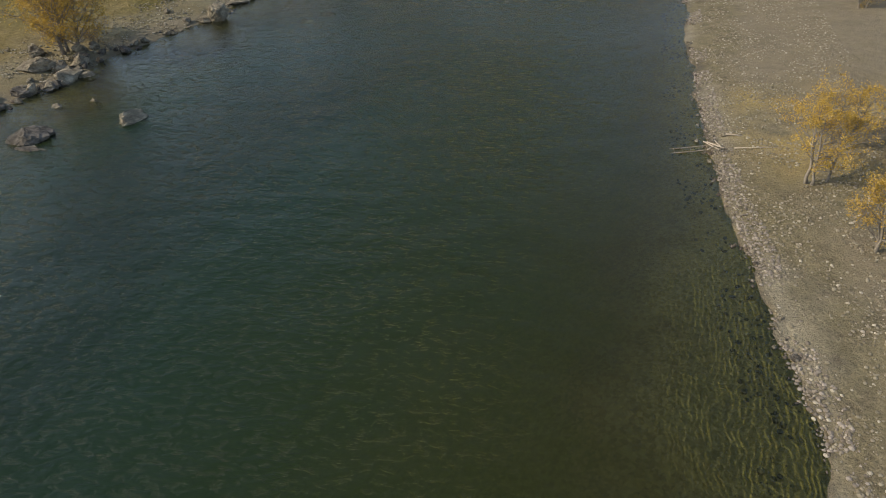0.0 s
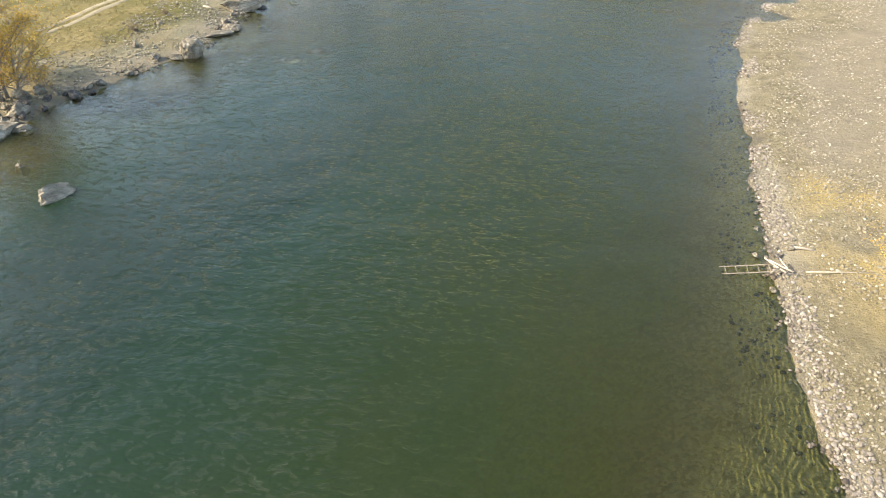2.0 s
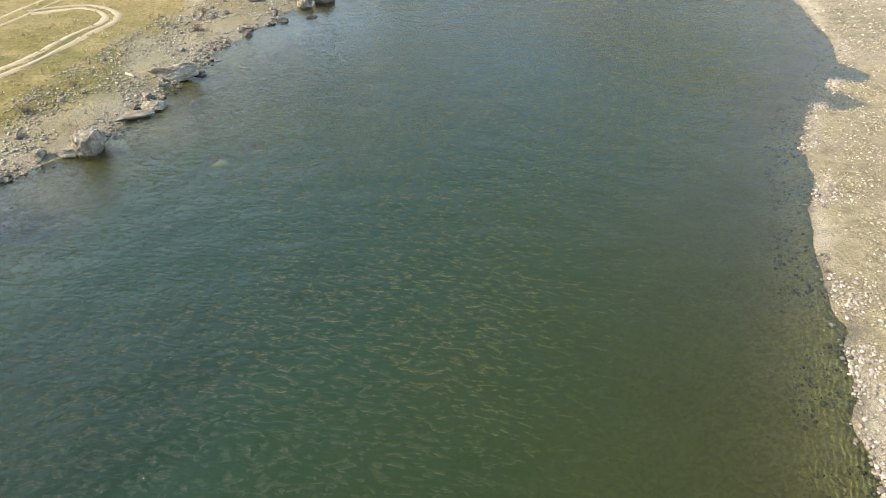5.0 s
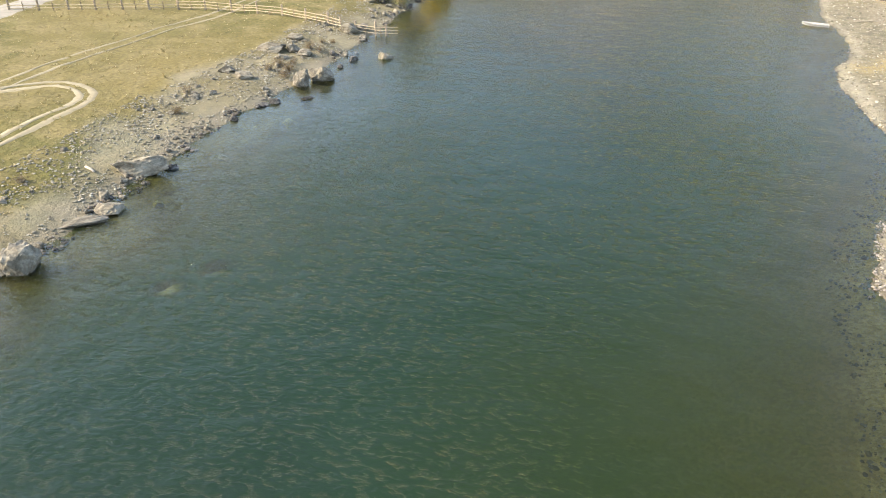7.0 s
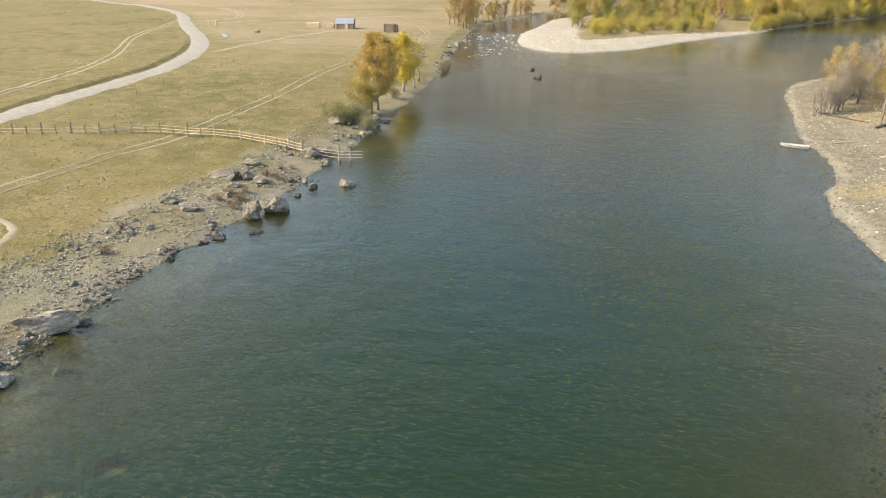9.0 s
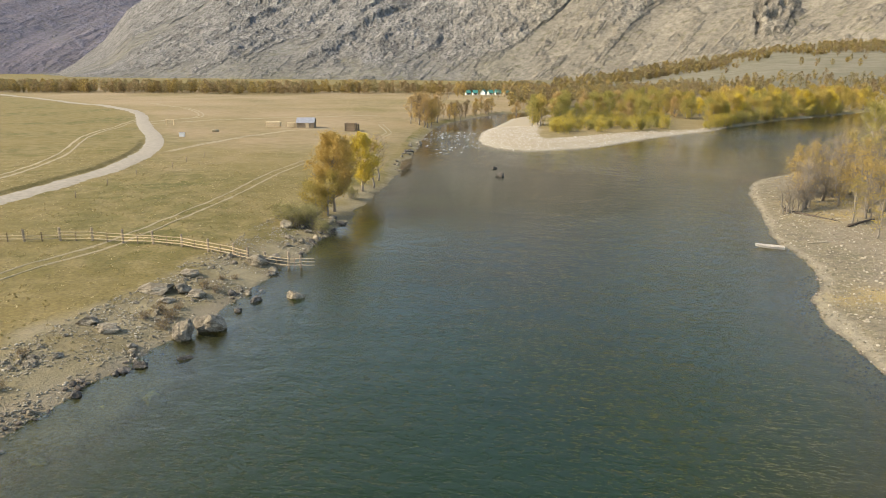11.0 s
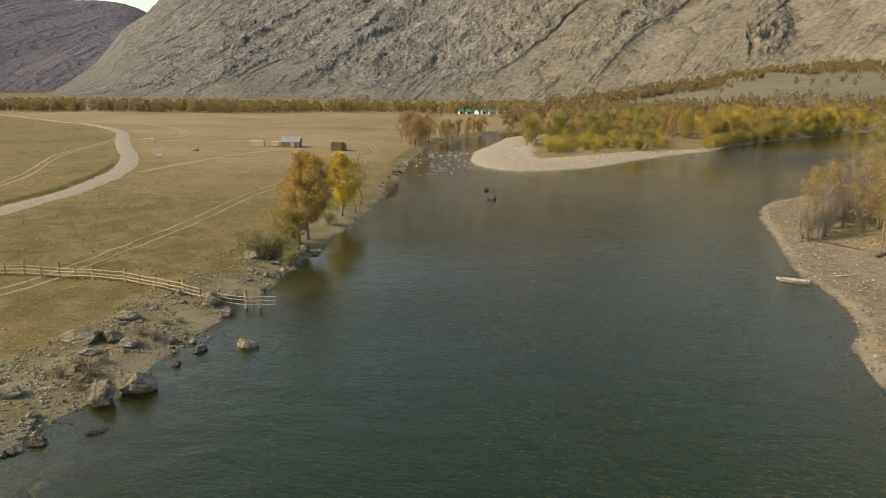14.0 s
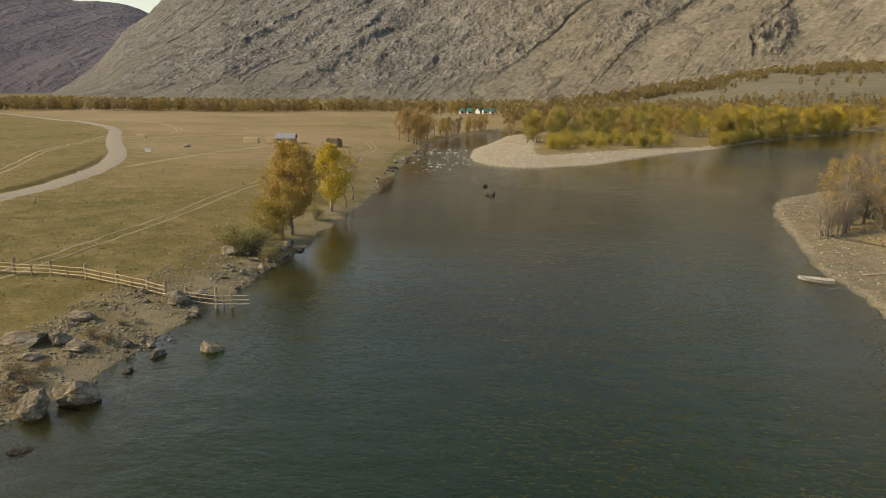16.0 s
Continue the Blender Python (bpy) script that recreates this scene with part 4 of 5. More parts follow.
def at_shore(line, lo, hi, spread, clumped=None):
    """A random spot within the stretch lo to hi of y, offset inland by up to the spread. clumped: the threshold of patches that hold stones."""
    ys, xs = np.array([p[1] for p in line]), np.array([p[0] for p in line])

    def spot(rng):
        while True:
            y = rng.uniform(lo, hi)
            x = float(np.interp(y, ys, xs)) + spread[0] + (spread[1] - spread[0]) * rng.random()
            if clumped is None or noise.noise((x * 0.33, y * 0.33, 4.0)) + 0.5 * noise.noise((x * 0.9, y * 0.9, 9.0)) + rng.gauss(0, 0.16) > clumped:
                return x, y
    return spot


scatter_rocks(85, 1, at_shore(LEFT_SHORE, -12, 60, (-0.9, 0.9), 0.12), (0.25, 0.9), "loose rock at the edge of the water", "loose rocks of the left bank")
scatter_rocks(110, 2, at_shore(LEFT_SHORE, 8, 66, (-7, -0.5), 0.16), (0.25, 0.8), "loose grey rock on the stony bank", "loose rocks of the left bank")
scatter_rocks(34, 6, at_shore(LEFT_SHORE, -13, 2, (-2.2, 0.9)), (0.4, 1.3), "dark tumbled rock on the shore below the willow", "loose rocks of the left bank")
scatter_rocks(40, 3, at_shore(LEFT_SHORE, 66, 84, (-3.5, 0.3)), (0.4, 1.1), "dark tumbled rock on the point below the bushes", "loose rocks of the left bank")
scatter_rocks(26, 4, at_shore(LEFT_SHORE, 128, 190, (-2.5, 0.6)), (0.6, 1.7), "tumbled rock at the foot of the bank", "loose rocks of the left bank")
scatter_rocks(60, 5, at_shore(RIGHT_SHORE, -40, 30, (-0.5, 0.5)), (0.15, 0.42), "small cobble at the edge of the water", "cobbles of the right bank")


def pebbles(name, n, seed, spot, sizes, mat, label, level=1, lift=0.15):
    rng = random.Random(seed)
    xy = [spot(rng) for _ in range(n)]
    zs = terrain(np.array([p[0] for p in xy]), np.array([p[1] for p in xy]))[0]
    base, faces = BALLS[level]
    base = np.array([tuple(v) for v in base])
    rn = np.random.RandomState(seed)
    nb = len(base)
    s = sizes[0] + (sizes[1] - sizes[0]) * rn.rand(n) ** 2.5
    w = rn.rand(n) * 6.283
    sc = np.stack([s * 0.5, s * (0.3 + 0.2 * rn.rand(n)), s * (0.18 + 0.18 * rn.rand(n))], -1)
    co = base[None] * (1 + 0.35 * (rn.rand(n, nb, 1) - 0.5)) * sc[:, None, :]
    c, q = np.cos(w)[:, None], np.sin(w)[:, None]
    x, y = co[..., 0] * c - co[..., 1] * q, co[..., 0] * q + co[..., 1] * c
    pts = np.array(xy)
    co = np.stack([x + pts[:, :1], y + pts[:, 1:], co[..., 2] + zs[:, None] + (s * lift)[:, None]], -1).reshape(-1, 3)
    fa = (np.array(faces)[None] + (np.arange(n) * nb)[:, None, None]).reshape(-1, 3)
    me = bpy.data.meshes.new(name)
    me.from_pydata(co.tolist(), [], fa.tolist())
    me.materials.append(mat)
    me.update()
    return tagged(new(name, me), label, "stones", kind="stuff")


pebbles("bank_stones", 17000, 11, at_shore(LEFT_SHORE, -14, 84, (-8.5, 0.3), -0.12), (0.045, 0.27), PEBBLE, "grey stones scattered over the left bank")
pebbles("wet_stones", 420, 12, at_shore(LEFT_SHORE, -14, 84, (-0.6, 0.8), 0.15), (0.12, 0.5), WET_PEBBLE, "dark wet stones along the waterline")
pebbles("gravel_stones", 22000, 13, at_shore(RIGHT_SHORE, -52, 32, (0.1, 12), -0.15), (0.05, 0.22), PEBBLE, "grey and tan stones of the right gravel bank")
pebbles("rim_cobbles", 5200, 14, at_shore(RIGHT_SHORE, -52, 34, (0.0, 1.3), -0.05), (0.05, 0.25), PALE_PEBBLE, "pale dry cobbles along the edge of the right bank")
pebbles("shallow_stones", 2600, 15, at_shore(RIGHT_SHORE, -52, 60, (-2.2, 0.25), -0.1), (0.08, 0.30), WET_PEBBLE, "dark wet cobbles in the shallows")
pebbles("spit_stones", 6500, 16, at_shore(RIGHT_SHORE, 32, 128, (0.0, 14)), (0.1, 0.38), PEBBLE, "pale stones of the gravel spit")


def on_bar(rng):
    while True:
        x, y = rng.uniform(8, 95), rng.uniform(170, 240)
        d = float(signed(np.array([x]), np.array([y]), ISLAND)[0])
        if 0.2 < d < np.interp(x, [8, 20, 60, 100], [22, 20, 9, 2]):
            return x, y


pebbles("bar_cobbles", 5000, 17, on_bar, (0.15, 0.42), BAR_PEBBLE, "white cobbles of the island gravel bar")
# white water
rng = random.Random(5)
foam = Build()
for _ in range(95):
    x, y = rng.uniform(-7.5, 8), rng.uniform(176, 226)
    if rng.random() < 0.2:
        x, y = rng.uniform(-5, 5), rng.uniform(158, 178)
    w, h = rng.uniform(0.12, 1.0) * rng.uniform(0.4, 1), rng.uniform(0.05, 0.18)
    n, s = 9, len(foam.v)
    foam.v.append((x, y, 0.05))
    for k in range(n):
        a, q = 6.283 * k / n, rng.uniform(0.55, 1.25)
        foam.v.append((x + w * q * math.cos(a), y + h * q * math.sin(a) + 0.25 * w * math.cos(a), 0.012))
    foam.f += [(s, s + 1 + k, s + 1 + (k + 1) % n) for k in range(n)]
tagged(new("rapids_foam", foam.mesh("rapids_foam", FOAM, True)), "broken white water of the small rapids", "foam", kind="stuff")


# ---- trees and bushes ----
def tree_meshes(seed, tall, wide, leaf_mat, bark, leaves, leaf_size, clear=0.2, stems=1, limbs=16, lean=0.05, density=1.0, sides=5, twigs=4):
    """Trunk mesh and crown mesh of a tree: stems that fork into limbs and twigs, with leaves about the outer wood."""
    rng = random.Random(seed)
    wood, crown, spots = Build(), Build(), []
    for st in range(stems):
        a0 = rng.uniform(0, 6.28)
        off = 0 if stems == 1 else rng.uniform(0.15, 0.45) * wide * 0.35
        base = Vector((off * math.cos(a0), off * math.sin(a0), -0.25))
        h = tall * (1 if st == 0 else rng.uniform(0.65, 0.95))
        tilt = Vector((math.cos(a0), math.sin(a0), 0)) * (lean if stems == 1 else rng.uniform(0.08, 0.28)) * h
        n = 8
        pts = [base + Vector((0, 0, (h + 0.25) * k / n)) + tilt * (k / n) ** 1.3 + Vector((rng.gauss(0, 0.012), rng.gauss(0, 0.012), 0)) * h * (k > 0) for k in range(n + 1)]
        r0 = 0.018 * h + 0.03
        wood.tube(pts, [r0 * (1.25 if k == 0 else 1) * (1 - 0.9 * k / n) for k in range(n + 1)], sides + 1)
        for b in range(limbs):
            s = clear + (0.97 - clear) * (b + rng.random()) / limbs
            k = min(int(s * n), n - 1)
            p = pts[k].lerp(pts[k + 1], s * n - k)
            reach = wide * 0.5 * math.sin(math.pi * min(1, (0.22 + 0.80 * (s - clear) / (1 - clear)))) ** 0.8 * rng.uniform(0.65, 1.15)
            a = rng.uniform(0, 6.28)
            up = rng.uniform(0.5, 1.2)
            q = p + Vector((math.cos(a) * reach, math.sin(a) * reach, up * reach))
            mid = p.lerp(q, 0.5) + Vector((0, 0, -0.06 * reach)) + Vector((rng.gauss(0, 0.05), rng.gauss(0, 0.05), 0)) * reach
            rb = r0 * (1 - 0.85 * s) * 0.45 + 0.006
            wood.tube([p, mid, q], [rb, rb * 0.6, rb * 0.2], max(3, sides - 1), False)
            for w in range(twigs):
                f = rng.uniform(0.35, 1)
                o = p.lerp(q, f)
                e = o + Vector((rng.gauss(0, 1), rng.gauss(0, 1), rng.gauss(0.6, 0.7))) * reach * 0.26
                wood.tube([o, e], [rb * 0.35 + 0.003, 0.004], 3, False)
                spots.append((o, e))
            spots.append((mid, q))
        spots.append((pts[-3], pts[-1]))
    keep = [s for s in spots if rng.random() < density]
    for _ in range(leaves):
        o, e = rng.choice(keep)
        p = o.lerp(e, rng.uniform(0.2, 1.1))
        g = leaf_size * 2.4
        crown.leaf(p + Vector((rng.gauss(0, g), rng.gauss(0, g), rng.gauss(0, g))), leaf_size * rng.uniform(0.6, 1.3), rng)
    return wood.mesh("trunk", bark, True), crown.mesh("crown", leaf_mat)


def plant(name, meshes, x, y, turn, scale, label, category, group=""):
    ob = thing(name, pose(x, y, height(x, y), 0, 0, turn) @ Matrix.Scale(scale, 4), label, category, group)
    for part_name, me in zip(("trunk", "crown") if category == "tree" else ("stem", "foliage"), meshes):
        child = new(part_name, me)
        child.parent = ob
    return ob


# by the left shore
plant("poplar_tree", tree_meshes(1, 10.6, 6.6, ORANGE_LEAF, BARK, 21000, 0.115, 0.10, limbs=54, twigs=6, lean=0.02), -16.0, 87.7, 0, 1, "tall poplar with orange-brown autumn leaves by the water", "tree")
plant("poplar_tree", tree_meshes(2, 5.6, 4.4, GOLD_LEAF, BARK, 6000, 0.11, 0.06, stems=2, limbs=18, twigs=5), -17.0, 84.4, 40, 1, "small golden-orange tree beside the tall poplar", "tree")
plant("poplar_tree", tree_meshes(3, 9.2, 5.6, YELLOW_LEAF, BARK, 10500, 0.12, 0.06, stems=1, limbs=44, twigs=6, lean=0.03), -14.2, 105.0, 90, 1, "slender bright yellow poplar on the bank", "tree")
plant("poplar_tree", tree_meshes(4, 7.6, 4.6, RUST_LEAF, BARK, 1100, 0.14, 0.2, limbs=20, twigs=6), -12.8, 109.5, 10, 1, "nearly leafless poplar with olive leaves", "tree")
plant("bare_tree", tree_meshes(5, 8.4, 5.0, RUST_LEAF, PALE_BARK, 160, 0.12, 0.2, limbs=22, twigs=6), -12.8, 117, 10, 1, "thin leafless grey tree on the bank", "tree")
plant("willow_tree", tree_meshes(6, 7.6, 7.4, WILLOW_LEAF, BARK, 15000, 0.075, 0.06, stems=3, limbs=26, twigs=7, density=0.7), -36.4, -2.2, 0, 1, "golden yellow willow growing among the shore boulders", "tree")
plant("willow_tree", tree_meshes(7, 5.2, 4.2, WILLOW_LEAF, BARK, 5000, 0.08, 0.15, stems=2, limbs=14, twigs=5), -38.6, 0.8, 70, 0.9, "smaller golden willow behind the shore boulders", "tree")
plant("dry_shrub", tree_meshes(8, 1.3, 1.9, RUST_LEAF, BARK, 500, 0.07, 0.05, stems=5, limbs=6), -34.6, -0.4, 0, 1, "low reddish brown shrub under the willow", "shrub")
BUSH = [tree_meshes(20 + k, 2.0, 3.0, GREY_LEAF, BARK, 1500, 0.10, 0.05, stems=7, limbs=7, twigs=3) for k in range(3)]
for k, (x, y, s) in enumerate([(-20.6, 78.2, 1.0), (-19.0, 77.0, 1.1), (-17.6, 77.6, 1.15), (-21.6, 80.2, 0.8), (-18.6, 80.0, 1.0)]):
    plant("willow_bush", BUSH[k % 3], x, y, 71 * k, s, "dense grey-green willow bush on the bank", "bush", "grey-green bushes by the poplars")
plant("willow_bush", BUSH[0], -15.6, 75.6, 10, 0.75, "brownish grey bush at the water's edge", "bush")
plant("willow_bush", BUSH[1], -15.0, 98.5, 50, 0.8, "round olive bush between the poplars", "bush")
DRY = [tree_meshes(30 + k, 0.5, 1.2, TWIG_LEAF, BARK, 420, 0.05, 0.02, stems=6, limbs=5, twigs=3) for k in range(3)]
for k, (x, y, s) in enumerate([(-23.2, 45.4, 1.1), (-22.2, 46.4, 0.8), (-22.0, 44.4, 1.2), (-23.8, 43.8, 0.9), (-21.8, 42.6, 1.0), (-21.2, 54.6, 0.7), (-20.2, 55.4, 0.6), (-21.9, 51.6, 1.1),
                               (-20.6, 51.2, 0.9), (-32.5, 11.6, 0.8), (-31.6, 16.5, 0.7), (-27.5, 31, 0.9), (-28.6, 35.5, 0.8), (-9.6, 133, 1.8), (-9.0, 137, 2.2), (-9.4, 141, 1.8), (-8.9, 146, 1.5)]):
    plant("dry_shrub", DRY[k % 3], x, y, 53 * k, s, "low brown dry shrub on the stony bank", "shrub", "dry shrubs of the left bank")
# on the right gravel bank
plant("willow_tree", tree_meshes(9, 4.6, 4.6, WILLOW_LEAF, PALE_BARK, 7000, 0.05, 0.22, stems=3, limbs=14, twigs=6, density=0.35), 15.4, -26.8, 0, 1, "sparse golden willow with pale bare branches on the gravel", "tree")
plant("willow_tree", tree_meshes(10, 4.2, 4.4, WILLOW_LEAF, PALE_BARK, 4500, 0.05, 0.15, stems=4, limbs=14, twigs=6, density=0.3), 18.2, -22.6, 80, 1, "half bare willow with yellow leaf clusters", "tree")
plant("willow_tree", tree_meshes(11, 4.4, 4.2, WILLOW_LEAF, PALE_BARK, 5500, 0.05, 0.18, stems=3, limbs=14, twigs=6, density=0.4), 21.6, -24.6, 150, 1, "half bare willow with yellow leaf clusters", "tree")
plant("willow_tree", tree_meshes(12, 3.8, 3.6, WILLOW_LEAF, PALE_BARK, 4000, 0.05, 0.15, stems=3, limbs=12, twigs=6, density=0.4), 15.8, -33.2, 30, 1, "young golden willow on the gravel", "tree")
BANK_BUSH = tree_meshes(13, 2.2, 2.6, WILLOW_LEAF, PALE_BARK, 2200, 0.05, 0.05, stems=5, limbs=7, twigs=4, density=0.6)
for k, (x, y, s) in enumerate([(33.4, 4.2, 1.2), (35.5, 7.0, 1.0), (24.5, -20.5, 1.1), (26.5, -16, 1.2)]):
    plant("yellow_bush", BANK_BUSH, x, y, 77 * k, s, "yellow willow bush on the upper gravel", "bush", "yellow bushes of the right bank")
# on the spit
SPIT = [tree_meshes(40 + k, 8.6, 4.4, (GOLD_LEAF, ORANGE_LEAF, RUST_LEAF)[k % 3], PALE_BARK, (1000, 1700, 320)[k % 3], 0.11, 0.14, stems=1 + k % 3, limbs=26, twigs=8, density=0.5) for k in range(6)]
SNAG = [tree_meshes(50 + k, 7.4, 3.6, RUST_LEAF, PALE_BARK, 140, 0.11, 0.2, stems=2, limbs=24, twigs=7) for k in range(2)]
for k, (x, y, s, kind) in enumerate([(46.6, 88.2, 0.75, 7), (47.8, 88.6, 0.7, 8), (54.6, 100.2, 1.05, 4), (57.3, 103, 1.0, 2), (58.8, 104, 1.1, 2), (59.6, 99.4, 1.05, 5),
                                     (56.8, 92.6, 0.75, 4), (51.2, 79.6, 0.72, 3), (55.2, 83.4, 0.8, 5), (49.8, 71.9, 0.72, 0), (61.5, 106, 1.1, 5), (65, 108, 1.1, 2),
                                     (63, 98, 1.0, 4), (68, 104, 1.05, 0), (60, 88, 0.9, 1), (64, 91, 1.0, 5), (58.5, 77, 0.85, 4), (62, 81, 0.9, 3), (72, 111, 1.1, 2), (70, 96, 1.0, 1),
                                     (76, 118, 1.1, 5), (82, 126, 1.1, 0), (66, 85, 0.95, 2), (55, 69, 0.8, 1), (60, 71, 0.9, 0), (56, 62, 0.8, 3), (74, 88, 1, 4), (56, 97, 0.9, 5), (49.2, 89.4, 0.8, 5), (52.4, 93.2, 0.85, 2), (55.4, 101.4, 0.95, 1), (60.5, 95, 0.95, 4), (63.5, 102, 1.05, 1), (66.5, 111, 1.1, 0), (53.8, 95.5, 0.8, 2), (50.6, 90.5, 0.8, 5), (57.5, 87, 0.85, 1)]):
    if kind > 6:
        plant("bare_tree", SNAG[kind - 7], x, y, 61 * k, s, "leafless grey tree clump on the gravel spit", "tree", "trees of the gravel spit")
    else:
        plant("poplar_tree", SPIT[kind], x, y, 61 * k, s, ("sparse yellow poplar with pale trunk on the spit", "orange-leaved poplar with pale trunk on the spit", "almost bare poplar with pale trunk on the spit")[kind % 3], "tree", "trees of the gravel spit")
plant("poplar_tree", tree_meshes(57, 13.0, 8.0, OLIVE_LEAF, BARK, 7000, 0.16, 0.1, stems=2, limbs=26, twigs=6), 101, 161, 0, 1, "tall green poplar still in leaf on the far bank", "tree")
# along the left channel
ROW = [tree_meshes(60 + k, 9.5, 4.8, (RUST_LEAF, ORANGE_LEAF, TWIG_LEAF)[k % 3], BARK, (1300, 1500, 1200)[k % 3], 0.17, 0.15, limbs=18, twigs=5, sides=4) for k in range(4)]
rng = random.Random(8)
for k in range(46):
    y = 234 + 92 * rng.random() ** 0.9
    x = float(np.interp(y, [p[1] for p in LEFT_SHORE[:-1]], [p[0] for p in LEFT_SHORE[:-1]])) - rng.uniform(-0.6, 10)
    plant("poplar_tree", ROW[k % 4], x, y, rng.uniform(0, 360), rng.uniform(0.8, 1.2) if y < 262 else rng.uniform(0.5, 0.75), "rusty half-bare poplar on the far bank", "tree", "poplars along the side channel")
# island and the woods behind it
WOOD = [tree_meshes(70 + k, 8.5, 5.0, (GOLD_LEAF, OLIVE_LEAF, ORANGE_LEAF, OLIVE_LEAF, YELLOW_LEAF, RUST_LEAF)[k], BARK, 2300, 0.18, 0.03, limbs=16, twigs=3, sides=4) for k in range(6)]
LOW = [tree_meshes(80 + k, 3.4, 3.8, (LIME_LEAF, OLIVE_LEAF)[k], BARK, 900, 0.16, 0.03, stems=4, limbs=7, twigs=3, sides=3) for k in range(2)]
LOOKS = ("golden olive", "olive green", "orange", "yellow-green", "golden", "rusty")
made = 0
while made < 190:
    x = rng.uniform(22, 240)
    y = rng.uniform(236, 430)
    d = float(signed(np.array([x]), np.array([y]), ISLAND)[0])
    if d < 1.5 or (d > 16 and 78 < x < 105 and y < 275) or (x < 92 and d < 14 and y < 262) or (0.318 < x / y < 0.372 and y < 272):
        continue
    k = rng.choice((1, 3, 5, 1, 0, 1)) if x < 95 else rng.choice((0, 4, 0, 3, 0, 4, 2))
    plant("woodland_tree", WOOD[k], x, y, rng.uniform(0, 360), rng.uniform(0.75, 1.3), LOOKS[k] + " autumn tree of the island thicket", "tree", "island trees")
    made += 1
for k in range(150):
    f = rng.random() * 6.0
    (ax, ay), (bx, by) = ISLAND[8 + int(f)], ISLAND[9 + int(f)]
    x, y = ax + (bx - ax) * (f % 1), ay + (by - ay) * (f % 1)
    inland = rng.uniform(1.2, 8)
    x, y = x - 0.7 * inland, y + 0.7 * inland
    if x > 190 or 74 < x < 88:
        continue
    if inland < 4:
        plant("island_bush", LOW[k % 2], x, y, rng.uniform(0, 360), rng.uniform(0.6, 1.3), ("low golden willow bush overhanging the channel", "low olive willow bush overhanging the channel")[k % 2], "bush", "island bushes")
    elif x > 92:
        j = (0, 4, 0, 3, 1)[k % 5]
        plant("woodland_tree", WOOD[j], x, y, rng.uniform(0, 360), rng.uniform(0.8, 1.25), LOOKS[j] + " autumn tree of the island thicket", "tree", "island trees")
made = 0
while made < 90:
    x = rng.uniform(22, 92)
    y = rng.uniform(206, 258)
    d = float(signed(np.array([x]), np.array([y]), ISLAND)[0])
    if d < np.interp(x, [8, 20, 40, 60, 100], [27, 26, 20, 11, 5]) or d > 34 or 0.318 < x / y < 0.372:
        continue
    k = 0 if rng.random() < 0.7 else 1
    plant("island_bush", LOW[k], x, y, rng.uniform(0, 360), rng.uniform(0.5, 1.15), ("low golden willow bush behind the gravel bar", "low olive willow bush behind the gravel bar")[k], "bush", "island bushes")
    made += 1


# far woods, too many to count
def far_wood(name, spots, tall, leaves, size, mat, label, seed):
    rng = random.Random(seed)
    b = Build()
    zs = terrain(np.array([p[0] for p in spots]), np.array([p[1] for p in spots]))[0]
    for (x, y), z in zip(spots, zs):
        h = tall * rng.uniform(0.6, 1.25)
        w = h * rng.uniform(0.22, 0.34)
        b.tube([(x, y, z - 0.3), (x, y, z + h * 0.8)], [0.14, 0.03], 3, False)
        for _ in range(leaves):
            f = rng.random()
            r = w * math.sin(math.pi * (0.12 + 0.8 * f)) * math.sqrt(rng.random())
            a = rng.uniform(0, 6.28)
            b.leaf((x + r * math.cos(a), y + r * math.sin(a), z + h * (0.15 + 0.85 * f)), size * rng.uniform(0.6, 1.3), rng)
    return tagged(new(name, b.mesh(name, mat)), label, "woods", kind="stuff")


def polar(rng, lo, hi, near, far):
    """A spot between two tangents of bearing and two distances ahead."""
    u, y = rng.uniform(lo, hi), rng.uniform(near, far)
    return 2 + u * y, 6 + y


for k in range(16):
    y = 425 + 55 * rng.random()
    plant("poplar_tree", ROW[k % 4], rng.uniform(-2, 70), y, rng.uniform(0, 360), rng.uniform(0.6, 0.95), "rusty poplar in front of the camp cabins", "tree", "poplars by the cabins")
rng = random.Random(12)
mats = (FAR_OLIVE, FAR_BROWN, FAR_GOLD)
names = ("olive", "brown", "golden")
